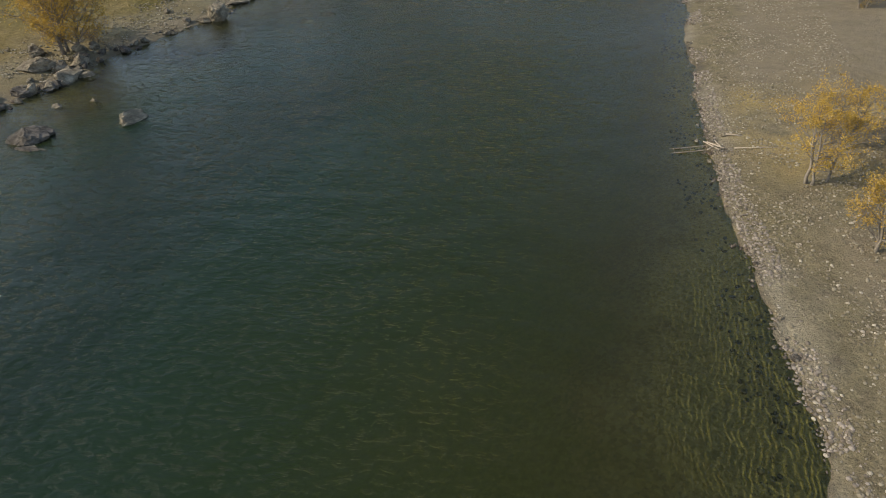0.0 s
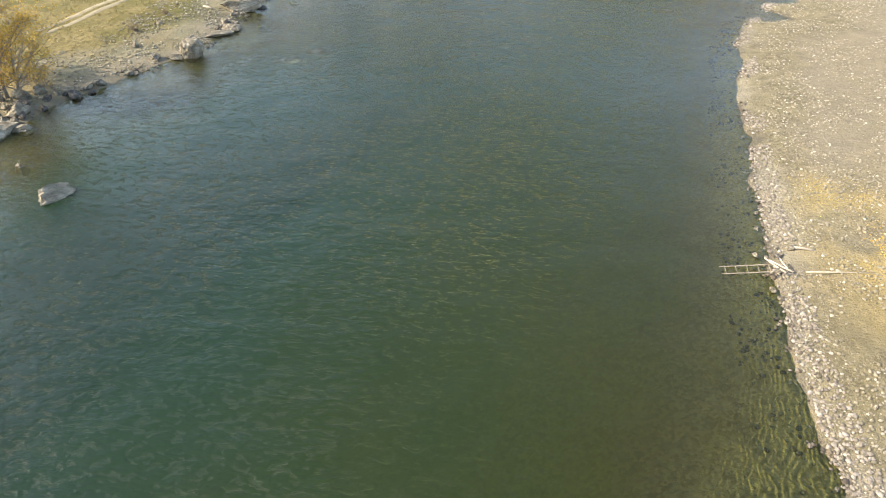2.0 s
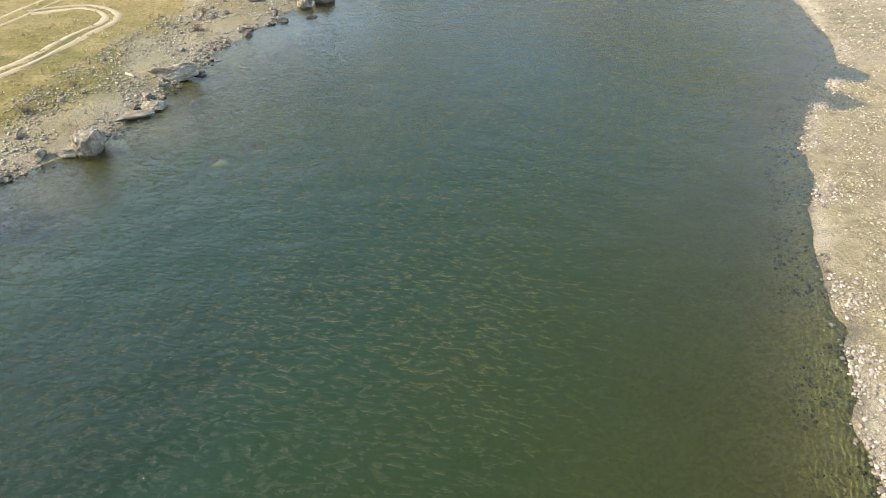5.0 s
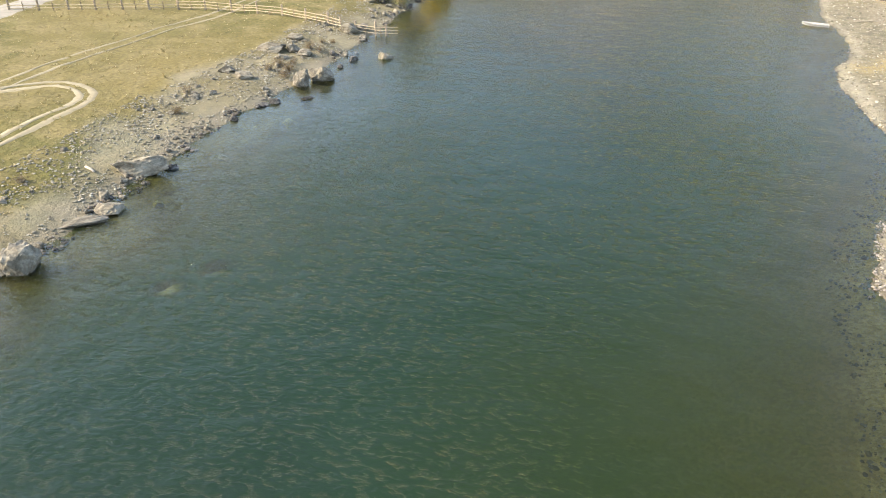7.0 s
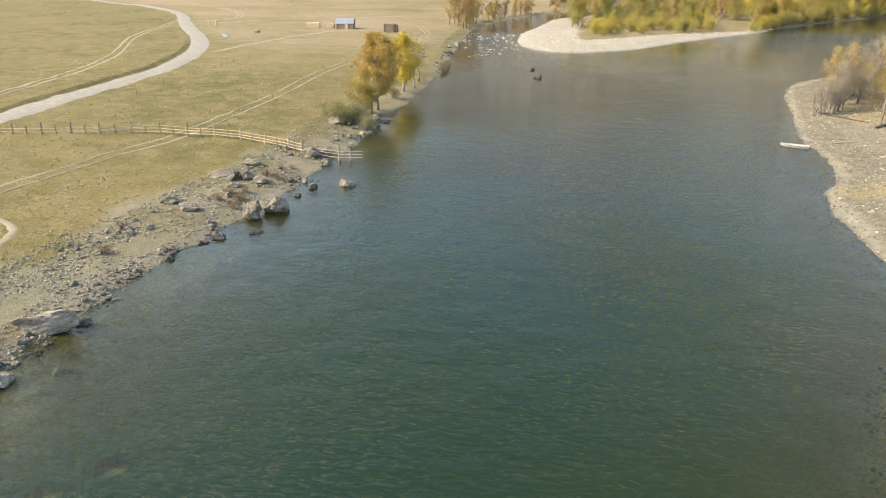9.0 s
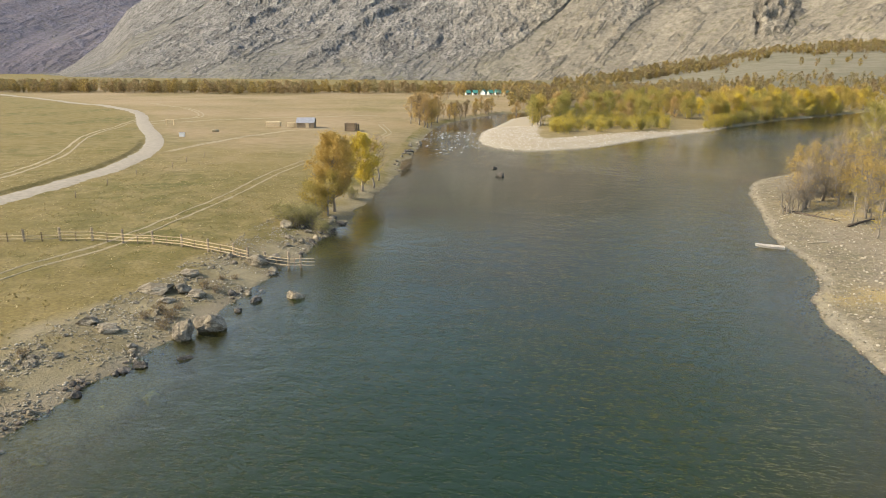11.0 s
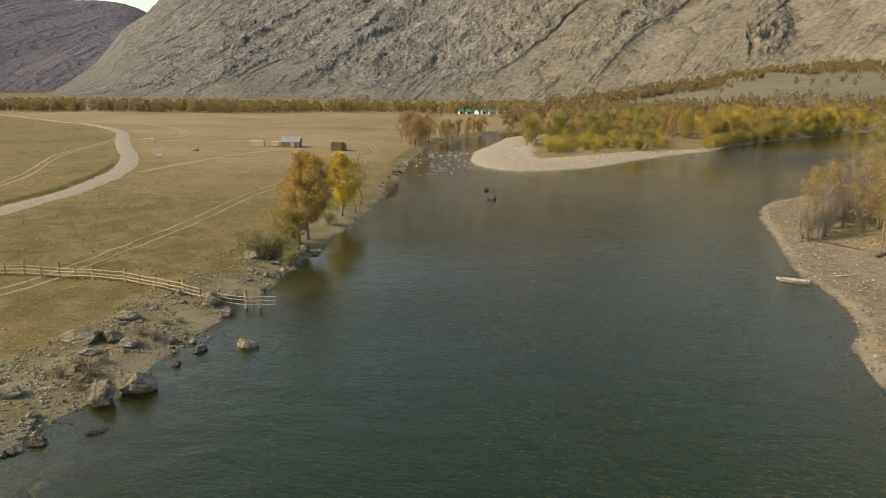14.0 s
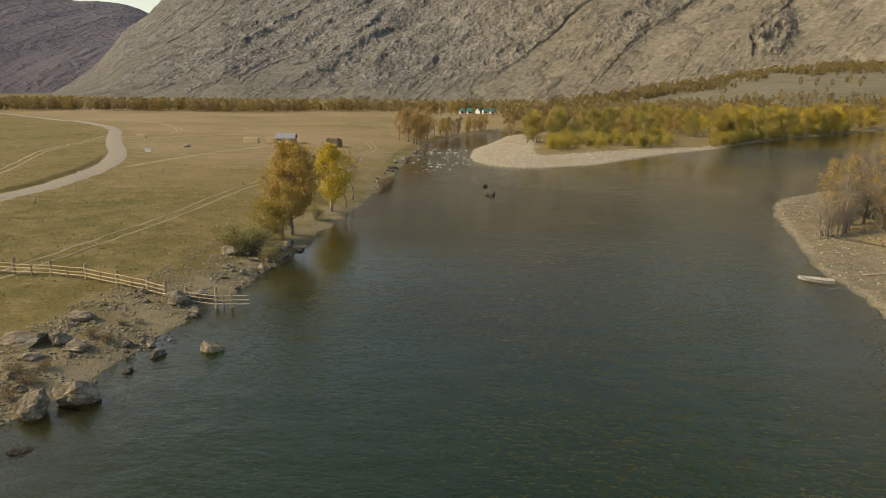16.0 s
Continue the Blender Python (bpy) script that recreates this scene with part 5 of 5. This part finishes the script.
for k in range(3):
    belt = []
    while len(belt) < 330:
        p = polar(rng, -0.75, 0.12, 500, 560)
        if vnoise(np.array([p[0] / 23]), np.array([k * 5.0]))[0] > -0.35:
            belt.append(p)
    far_wood("far_woods", belt, 8.0, 62, 0.68, mats[k], names[k] + " autumn woods along the far edge of the plain", 20 + k)
    belt = []
    while len(belt) < 260:
        p = polar(rng, 0.08, 0.75, 345, 560)
        if float(signed(np.array([p[0]]), np.array([p[1]]), ISLAND)[0]) < 0 and float(terrain(np.array([p[0]]), np.array([p[1]]))[0][0]) > 0.5:
            belt.append(p)
    far_wood("far_woods", belt, 8.0, 62, 0.68, mats[k], names[k] + " autumn woods beyond the island", 30 + k)
    belt = []
    while len(belt) < 430:
        p = polar(rng, 0.14, 0.80, 620, 930)
        u, r = (p[0] - 2) / (p[1] - 6), p[1]
        wave = float(fbm(np.array([p[0] / 60]), np.array([p[1] / 60]), 3, 71)[0])
        lower = np.interp(u, [0.14, 0.3, 0.45, 0.55, 0.8], [600, 690, 800, 800, 760])
        if (lower + 60 * wave < r < lower + 130 + 60 * wave and wave > -0.45 + 0.4 * rng.random()) or (wave > 0.55 and u < 0.4) or rng.random() < 0.03:
            belt.append(p)
    far_wood("hillside_woods", belt, 7.5, 46, 0.95, mats[k], names[k] + " woods climbing the foot of the mountain", 40 + k)


# tufts of dry grass over the pasture
rng = random.Random(31)
tufts = Build()
spots = []
while len(spots) < 6000:
    y = 2 + 150 * rng.random() ** 1.3
    x = -24 - 62 * rng.random() ** 1.2
    if fbm(np.array([x / 9]), np.array([y / 9]), 2, 91)[0] > rng.uniform(-0.9, 0.6):
        spots.append((x, y))
fields_ = terrain(np.array([p[0] for p in spots]), np.array([p[1] for p in spots]))
for (x, y), z, d in zip(spots, fields_[0], fields_[2]):
    if d > 4:
        s = rng.uniform(0.05, 0.12)
        for _ in range(4):
            tufts.leaf((x + rng.gauss(0, s), y + rng.gauss(0, s), z + s * 0.5), s, rng)
TUFT = leaf_material("dry_grass_blades", [(0, (0.20, 0.17, 0.07)), (0.5, (0.32, 0.265, 0.125)), (1, (0.50, 0.43, 0.26))])
tagged(new("grass_tufts", tufts.mesh("grass_tufts", TUFT)), "tufts of dry tan grass over the pasture", "grass", kind="stuff")
# fallen leaves under the willows
leaves = Build()
for cx, cy, rad in LITTER[:5]:
    pts = [(rng.gauss(cx, rad * 0.55), rng.gauss(cy, rad * 0.55)) for _ in range(700)]
    for (x, y), z in zip(pts, terrain(np.array([p[0] for p in pts]), np.array([p[1] for p in pts]))[0]):
        if z > 0.1:
            leaves.leaf((x, y, z + 0.03), rng.uniform(0.02, 0.045), rng, True)
tagged(new("fallen_leaves", leaves.mesh("fallen_leaves", GOLD_LEAF)), "yellow fallen leaves lying on the gravel", "leaves", kind="stuff")


# ---- fence ----
FENCE = [(-62, 61.6), (-58.5, 62.2), (-55, 62.8), (-51.8, 63.3), (-48.6, 63.9), (-45.4, 64.4), (-42.1, 65.4), (-38.7, 65.6), (-35.3, 65.4), (-31.8, 64.9), (-28.4, 64.1), (-25.2, 62.9), (-22.2, 61.8), (-20.6, 61.3)]
END = [(-18.7, 60.9), (-16.3, 60.8), (-15.1, 60.9)]


def fence(points, label, tip=None, rails=3):
    ob = thing("rail_fence", pose(points[0][0], points[0][1], height(*points[0])), label, "fence")
    inv = ob.matrix_basis.inverted()
    rng = random.Random(len(points))
    tops = []
    for k, (x, y) in enumerate(points):
        z = height(x, y)
        b = Build()
        tall = 1.42 + rng.uniform(-0.08, 0.12) + (0.25 if tip and k == 1 else 0)
        lean = Vector((rng.gauss(0, 0.03), rng.gauss(0, 0.03), 0))
        base = Vector((x, y, min(z, 0.2) - 0.35 if tip else z - 0.35))
        b.tube([inv @ base, inv @ (Vector((x, y, max(z, 0.05) + tall)) + lean)], [0.14, 0.125], 7)
        part("post", b, SHED_TIMBER, ob)
        tops.append(Vector((x, y, max(z, 0.05))))
        if k + 1 < len(points):
            mx, my = (x + points[k + 1][0]) / 2, (y + points[k + 1][1]) / 2
            b = Build()
            mz = max(height(mx, my), 0.05)
            b.tube([inv @ Vector((mx, my - 0.09, mz - 0.25)), inv @ Vector((mx, my - 0.09, mz + 1.05))], [0.06, 0.055], 6)
            part("post", b, OLD_TIMBER, ob)
    if tip:
        tops.append(Vector((*tip, 0.0)))
    for a, c in zip(tops, tops[1:]):
        way = (c - a).normalized()
        for r in range(rails):
            z = 0.32 + 0.34 * r + rng.uniform(-0.04, 0.04)
            b = Build()
            off = Vector((0, -0.10, 0))
            b.tube([inv @ (a - way * 0.12 + off + Vector((0, 0, z + rng.uniform(-0.03, 0.03)))), inv @ ((a + c) / 2 + off + Vector((0, 0, z - 0.02))), inv @ (c + way * 0.12 + off + Vector((0, 0, z + rng.uniform(-0.03, 0.03))))],
                   [0.055, 0.05, 0.05], 6)
            part("rail", b, POLE_TIMBER, ob)
    return ob


fence(FENCE[6:], "pale three-rail pole fence with dark posts crossing the pasture")
fence(FENCE[:7], "older grey stretch of pole fence running on across the pasture", rails=2)
fence(END, "end of the pole fence reaching out over the water", tip=(-13.8, 61.0))
for x, y in [(-54.3, 112.4), (-52.2, 140.7), (-52.2, 123.2), (-53.9, 101), (-52.6, 131.5), (-53.5, 90.5)]:
    b = Build()
    b.tube([(0, 0, -0.3), (0.03, 0, 1.0)], [0.08, 0.065], 6)
    post = new("fence_post", b.mesh("fence_post", SHED_TIMBER, True))
    post.matrix_basis = pose(x, y, height(x, y))
    tagged(post, "lone weathered post of an old pasture fence", "fence post", "old fence posts")


# ---- farm buildings ----
ROOF, roof_tree, roof_shader = material("galvanised_roof", 0.45)
roof_shader.inputs["Metallic"].default_value = 0.4
roof_tree.links.new(ramp(roof_tree, noisy(roof_tree, coords(roof_tree), 2.5, 6), [(0.3, (0.27, 0.28, 0.30)), (0.7, (0.38, 0.40, 0.42))]), roof_shader.inputs["Base Color"])
TEAL, _, teal_shader = material("teal_roof_paint", 0.5)
teal_shader.inputs["Base Color"].default_value = (0.05, 0.21, 0.18, 1)
WHITE, _, white_shader = material("white_wall_paint", 0.8)
white_shader.inputs["Base Color"].default_value = (0.80, 0.79, 0.75, 1)
GLASS, _, glass_shader = material("dark_window_glass", 0.1)
glass_shader.inputs["Base Color"].default_value = (0.03, 0.035, 0.04, 1)


def gable_roof(b, w, d, z, rise, over):
    """Two thick slopes, with the ridge along x."""
    for sgn in (-1, 1):
        lo, hi = sgn * (d / 2 + over), 0.0
        s = len(b.v)
        zl = z - over * rise / (d / 2)
        for t in (0.0, 0.1):
            b.v += [(-w / 2 - over, lo, zl + t), (w / 2 + over, lo, zl + t), (w / 2 + over, hi, z + rise + t), (-w / 2 - over, hi, z + rise + t)]
        b.f += [tuple(s + k for k in q) for q in ((0, 3, 2, 1), (4, 5, 6, 7), (0, 1, 5, 4), (1, 2, 6, 5), (2, 3, 7, 6), (3, 0, 4, 7))]


shed = thing("log_shed", pose(-45.7, 217, height(-45.7, 217), 0, 0, 3), "weathered log shed with a bright tin gable roof on the plain", "shed")
for k in range(6):
    for y in (-2.3, 2.3):
        b = Build()
        b.tube([(-2.7, y, 0.15 + 0.27 * k), (2.7, y, 0.15 + 0.27 * k)], [0.14, 0.14], 7)
        part("log", b, SHED_TIMBER, shed)
    for x in (-2.5, 2.5):
        b = Build()
        b.tube([(x, -2.5, 0.28 + 0.27 * k), (x, 2.5, 0.28 + 0.27 * k)], [0.14, 0.14], 7)
        part("log", b, SHED_TIMBER, shed)
b = Build()
gable_roof(b, 5.2, 4.5, 1.75, 1.3, 0.3)
part("roof", b, ROOF, shed, "bright tin roof")
b = Build()
b.box((0.6, -2.47, 0.85), (1.0, 0.1, 1.5))
part("door", b, FRESH_TIMBER, shed, "plank door")


def timber_stack(x, y, w, rows, label, mat, d=1.6, turn=0):
    ob = thing("timber_stack", pose(x, y, height(x, y), 0, 0, turn), label, "timber stack")
    for r in range(rows):
        for c in range(5):
            b = Build()
            b.box((0.06 * ((r * 7 + c * 3) % 5 - 2), (c - 2) * d / 5, 0.18 + 0.24 * r), (w, d / 5 - 0.03, 0.21))
            part("beam", b, mat, ob)
    return ob


timber_stack(-56, 216.4, 4.3, 7, "stack of fresh sawn beams on the grass", FRESH_TIMBER)
timber_stack(-50.5, 217, 2.2, 6, "short stack of sawn beams beside the shed", FRESH_TIMBER)
crib = thing("log_pen", pose(-30.2, 207.5, height(-30.2, 207.5), 0, 0, -5), "small dark log pen standing open on the plain", "log pen")
for k in range(8):
    for y in (-1.6, 1.6):
        b = Build()
        b.tube([(-1.6, y, 0.15 + 0.29 * k), (1.6, y, 0.15 + 0.29 * k)], [0.12, 0.11], 7)
        part("log", b, OLD_TIMBER, crib)
    for x in (-1.4, 1.4):
        b = Build()
        b.tube([(x, -1.8, 0.29 + 0.29 * k), (x, 1.8, 0.29 + 0.29 * k)], [0.12, 0.11], 7)
        part("log", b, OLD_TIMBER, crib)
b = Build()
b.tube([(2.3, 0, -0.2), (2.3, 0, 2.2)], [0.3, 0.28], 8)
part("corner_post", b, OLD_TIMBER, crib)
box = thing("storage_box", pose(-72.1, 181.5, height(-72.1, 181.5), 0, 0, 8), "small white metal box on the grass beside the road", "box")
b = Build()
b.box((0, 0, 0.62), (1.35, 0.9, 1.0))
part("body", b, WHITE, box)
b = Build()
b.box((0, 0, 1.16), (1.5, 1.05, 0.09))
part("lid", b, ROOF, box)
for x in (-0.5, 0.5):
    b = Build()
    b.box((x, 0, 0.02), (0.15, 0.85, 0.25))
    part("skid", b, OLD_TIMBER, box)
mound = new("earth_mound", rock_mesh(301, 3, DIRT, 4, 0.12))
mound.matrix_basis = pose(-68.2, 197, height(-68.2, 197) + 0.2, 0, 0, 20) @ Matrix.Diagonal((1.0, 0.8, 0.6, 1))
tagged(mound, "small tan heap of earth on the plain", "mound")
trestle = thing("trestle", pose(-90.6, 221, height(-90.6, 221)), "wooden trestle frame beside the road", "trestle")
for x in (-1.2, 1.2):
    for y in (-0.5, 0.5):
        b = Build()
        b.tube([(x, y, -0.1), (x, 0, 1.7)], [0.09, 0.08], 6)
        part("leg", b, FRESH_TIMBER, trestle)
b = Build()
b.tube([(-1.6, 0, 1.65), (1.6, 0, 1.65)], [0.1, 0.1], 7)
part("beam", b, FRESH_TIMBER, trestle)


def cabin(x, y, w, d, h, turn, label):
    ob = thing("cabin", pose(x, y, height(x, y), 0, 0, turn), label, "cabin", "cabins of the camp")
    b = Build()
    b.box((0, 0, h / 2), (w, d, h))
    s = len(b.v)
    b.v += [(-w / 2, -d / 2, h), (-w / 2, d / 2, h), (-w / 2, 0, h + d * 0.55), (w / 2, -d / 2, h), (w / 2, d / 2, h), (w / 2, 0, h + d * 0.55)]
    b.f += [(s, s + 2, s + 1), (s + 3, s + 4, s + 5)]
    part("wall", b, WHITE, ob)
    b = Build()
    gable_roof(b, w, d, h + 0.05, d * 0.55, 0.35)
    part("roof", b, TEAL, ob, "teal painted roof")
    for k in (-1, 1):
        b = Build()
        b.box((k * w / 4, -d / 2 - 0.02, h * 0.55), (0.9, 0.08, 0.9))
        part("window", b, GLASS, ob)
    b = Build()
    b.box((0, -d / 2 - 0.02, h * 0.4), (0.9, 0.06, h * 0.78))
    part("door", b, OLD_TIMBER, ob)
    return ob


for k, (x, y, w, d, h, turn) in enumerate([(9, 498, 4, 4, 2.2, 10), (15, 499, 5, 4.5, 2.4, 70), (20, 503, 4, 4, 2.2, 20), (25, 500, 4.5, 4.5, 2.4, 8), (31, 504, 4, 4, 2.2, 25), (40, 482, 6, 5.5, 3.2, 90), (4, 505, 4, 4, 2.2, 15), (48, 500, 8, 4, 2.2, 5),
                                           (84, 486, 4, 4, 2.6, 30), (90, 488, 4, 4, 2.6, 60), (128, 470, 4, 4, 2.6, 20), (136, 474, 4.5, 4, 2.6, 70)]):
    cabin(x + (8 if k < 8 else 0), y, w * 0.78, d * 0.78, h * 0.78, turn, "white cabin with a steep teal roof among the trees")

# ---- on the right bank ----
ladder = thing("wooden_ladder", pose(10.5, -21.5, 0, 0, 0, -2) @ Matrix.Diagonal((0.88, 0.95, 1, 1)), "pale wooden ladder lying from the gravel down into the water", "ladder")
for y in (-0.30, 0.30):
    b = Build()
    b.tube([(-1.7, y, -0.02), (0, y, 0.13), (1.75, y, 0.31)], [0.030, 0.030, 0.028], 6)
    part("rail", b, LADDER_WOOD, ladder)
for k in range(6):
    x = -1.45 + 0.56 * k
    b = Build()
    b.tube([(x, -0.36, 0.14 + 0.094 * x), (x + 0.05, 0.36, 0.14 + 0.094 * x)], [0.02, 0.02], 6)
    part("rung", b, LADDER_WOOD, ladder)
for k, (x, y, turn, long, thick, lift) in enumerate([(11.45, -21.5, 117, 1.3, 0.045, 0.30), (11.6, -21.75, 130, 1.2, 0.045, 0.42), (11.3, -21.95, 35, 0.7, 0.04, 0.36), (11.75, -21.6, 95, 0.8, 0.04, 0.45),
                                                      (14.3, -22.2, -1, 3.4, 0.03, 0.05), (13.3, -20.1, -18, 1.0, 0.06, 0.06), (17.5, -28.5, 60, 1.2, 0.05, 0.05), (16.4, -30.2, 20, 0.9, 0.05, 0.05)]):
    b = Build()
    b.tube([(-long / 2, 0, 0), (0, 0.03, 0.01), (long / 2, 0, 0)], [thick, thick, thick * 0.8], 7)
    pole = new("wooden_pole", b.mesh("wooden_pole", BLEACHED, True))
    pole.matrix_basis = pose(x, y, max(height(x, y), 0) + lift, 0, 0, turn)
    tagged(pole, ("pale broken board lying across the ladder", "long straight pale pole lying on the gravel")[k == 4] if k < 5 else "short bleached driftwood stick on the gravel", "pole")
for x, y, s, seed in [(12.75, -19.9, 0.6, 401), (13.1, -19.2, 0.35, 402), (12.2, -20.3, 0.35, 403), (11.0, -20.3, 0.5, 404), (10.9, -23.0, 0.5, 405), (11.1, -23.6, 0.45, 406)]:
    ob = new("cobble", rock_mesh(seed, 2, BOULDER, 5, 0.1))
    ob.matrix_basis = pose(x, y, max(height(x, y), 0) + s * 0.12, 0, 0, seed * 31) @ Matrix.Diagonal((s * 0.45, s * 0.34, s * 0.28, 1))
    tagged(ob, "rounded pale cobble on the gravel beside the ladder", "stone", "large cobbles by the ladder")
# rowing boat drawn up on the spit, and a board beside it
BOAT_PAINT, boat_tree, boat_shader = material("chalky_white_boat_paint", 0.6)
boat_tree.links.new(ramp(boat_tree, noisy(boat_tree, coords(boat_tree), 3.0, 6, 0.65), [(0.3, (0.30, 0.285, 0.25)), (0.6, (0.44, 0.425, 0.39)), (0.8, (0.54, 0.525, 0.49))]), boat_shader.inputs["Base Color"])


def shell(stations, thick):
    """A boat's hull lofted through stations: place along it, half width at the gunwale, half width of the bottom, heights of bottom and gunwale."""
    b = Build()
    rows = []
    for x, gun, low, zb, zg in stations:
        for side in (0.0, thick):
            g, w = max(gun - side, 0.01), max(low - side, 0.005)
            rows.append([(x, -g, zg), (x, -w, zb + side), (x, 0, zb + side * 0.9 - 0.02), (x, w, zb + side), (x, g, zg)])
    for r in rows:
        b.v += r
    for k in range(len(stations) - 1):
        a, c = 10 * k, 10 * (k + 1)
        for j in range(4):
            b.f.append((a + j, a + j + 1, c + j + 1, c + j))
            b.f.append((a + 5 + j + 1, a + 5 + j, c + 5 + j, c + 5 + j + 1))
        b.f += [(a, c, c + 5, a + 5), (a + 4, a + 9, c + 9, c + 4)]
    for e in (0, 10 * (len(stations) - 1)):
        b.f += [(e + j, e + 5 + j, e + 5 + j + 1, e + j + 1) for j in range(4)]
    return b


boat = thing("rowing_boat", pose(37.0, 70.4, 0.05, 0, 2, -16) @ Matrix.Diagonal((0.86, 0.86, 0.68, 1)), "small chalky grey-white rowing boat drawn up at the gravel spit", "boat")
part("hull", shell([(-2.0, 0.10, 0.03, 0.22, 0.56), (-1.6, 0.34, 0.16, 0.08, 0.50), (-1.0, 0.52, 0.34, 0.02, 0.45), (0.0, 0.60, 0.44, 0.0, 0.42), (1.0, 0.56, 0.42, 0.0, 0.42), (1.6, 0.48, 0.36, 0.03, 0.44)], 0.045), BOAT_PAINT, boat)
b = Build()
b.box((1.6, 0, 0.24), (0.05, 0.86, 0.40))
part("transom", b, BOAT_PAINT, boat)
for x, wide in ((-0.9, 0.86), (0.15, 1.08), (1.15, 0.98)):
    b = Build()
    b.box((x, 0, 0.31), (0.26, wide, 0.04))
    part("seat", b, BLEACHED, boat, "bleached plank seat")
for side in (-1, 1):
    b = Build()
    b.tube([(-1.98, side * 0.10, 0.57), (-1.6, side * 0.35, 0.51), (-1.0, side * 0.53, 0.46), (0, side * 0.61, 0.43), (1.0, side * 0.57, 0.43), (1.62, side * 0.49, 0.45)], [0.03] * 6, 6)
    part("gunwale", b, BOAT_PAINT, boat)
b = Build()
b.box((0, 0, 0), (2.4, 0.5, 0.06))
board = new("wide_board", b.mesh("wide_board", BLEACHED))
board.matrix_basis = pose(38.2, 68.8, height(38.2, 68.8) + 0.14, 0, -4, 2)
tagged(board, "wide bleached board lying at the stern of the boat", "board")
b = Build()
b.tube([(-1.9, 0, 0), (0, 0.06, 0.02), (1.9, 0, 0)], [0.06, 0.055, 0.04], 7)
spar = new("wooden_pole", b.mesh("wooden_pole", BLEACHED, True))
spar.matrix_basis = pose(43.6, 71.5, height(43.6, 71.5) + 0.06, 0, 0, 4)
tagged(spar, "long bleached pole lying on the gravel of the spit", "pole")
DEAD_BARK = wood_material("dark_dead_bark", (0.035, 0.03, 0.024), (0.12, 0.10, 0.08), 7)
for x, y, line, snags, label in [
        (47.6, 90.2, [(0, 0, 0), (2.0, -5.0, 0.05), (3.9, -9.6, 0.12)], [((0.4, -1.2, 0), (1.0, -0.6, 0.8)), ((1.8, -4.4, 0.05), (2.8, -4.6, 0.7)), ((3.0, -7.4, 0.05), (2.5, -7.8, 0.5)), ((0.1, 0, 0), (-0.5, 0.4, 0.9)), ((0.1, 0, 0), (0.3, 0.7, 0.6))], "dark fallen tree trunk lying across the gravel spit"),
        (49.9, 78.1, [(0, 0, 0), (3.0, 2.2, 0.05), (6.2, 4.4, 0.1)], [((2.0, 1.5, 0), (2.2, 2.2, 0.5)), ((4.4, 3.2, 0), (4.9, 2.8, 0.6))], "shorter dark fallen trunk on the gravel spit")]:
    b = Build()
    b.tube(line, [0.19, 0.15, 0.08], 8)
    for p, q in snags:
        b.tube([p, q], [0.06, 0.02], 5)
    log = new("fallen_log", b.mesh("fallen_log", DEAD_BARK, True))
    log.matrix_basis = pose(x, y, height(x, y) + 0.2)
    tagged(log, label, "log", "fallen logs of the spit")
b = Build()
b.tube([(-0.6, 0, 0), (0, 0.04, 0.02), (0.6, 0, 0)], [0.09, 0.1, 0.07], 7)
drift = new("driftwood", b.mesh("driftwood", BLEACHED, True))
drift.matrix_basis = pose(-28.6, 19.3, height(-28.6, 19.3) + 0.08, 0, 0, -35)
tagged(drift, "short white driftwood log on the stony bank", "driftwood")
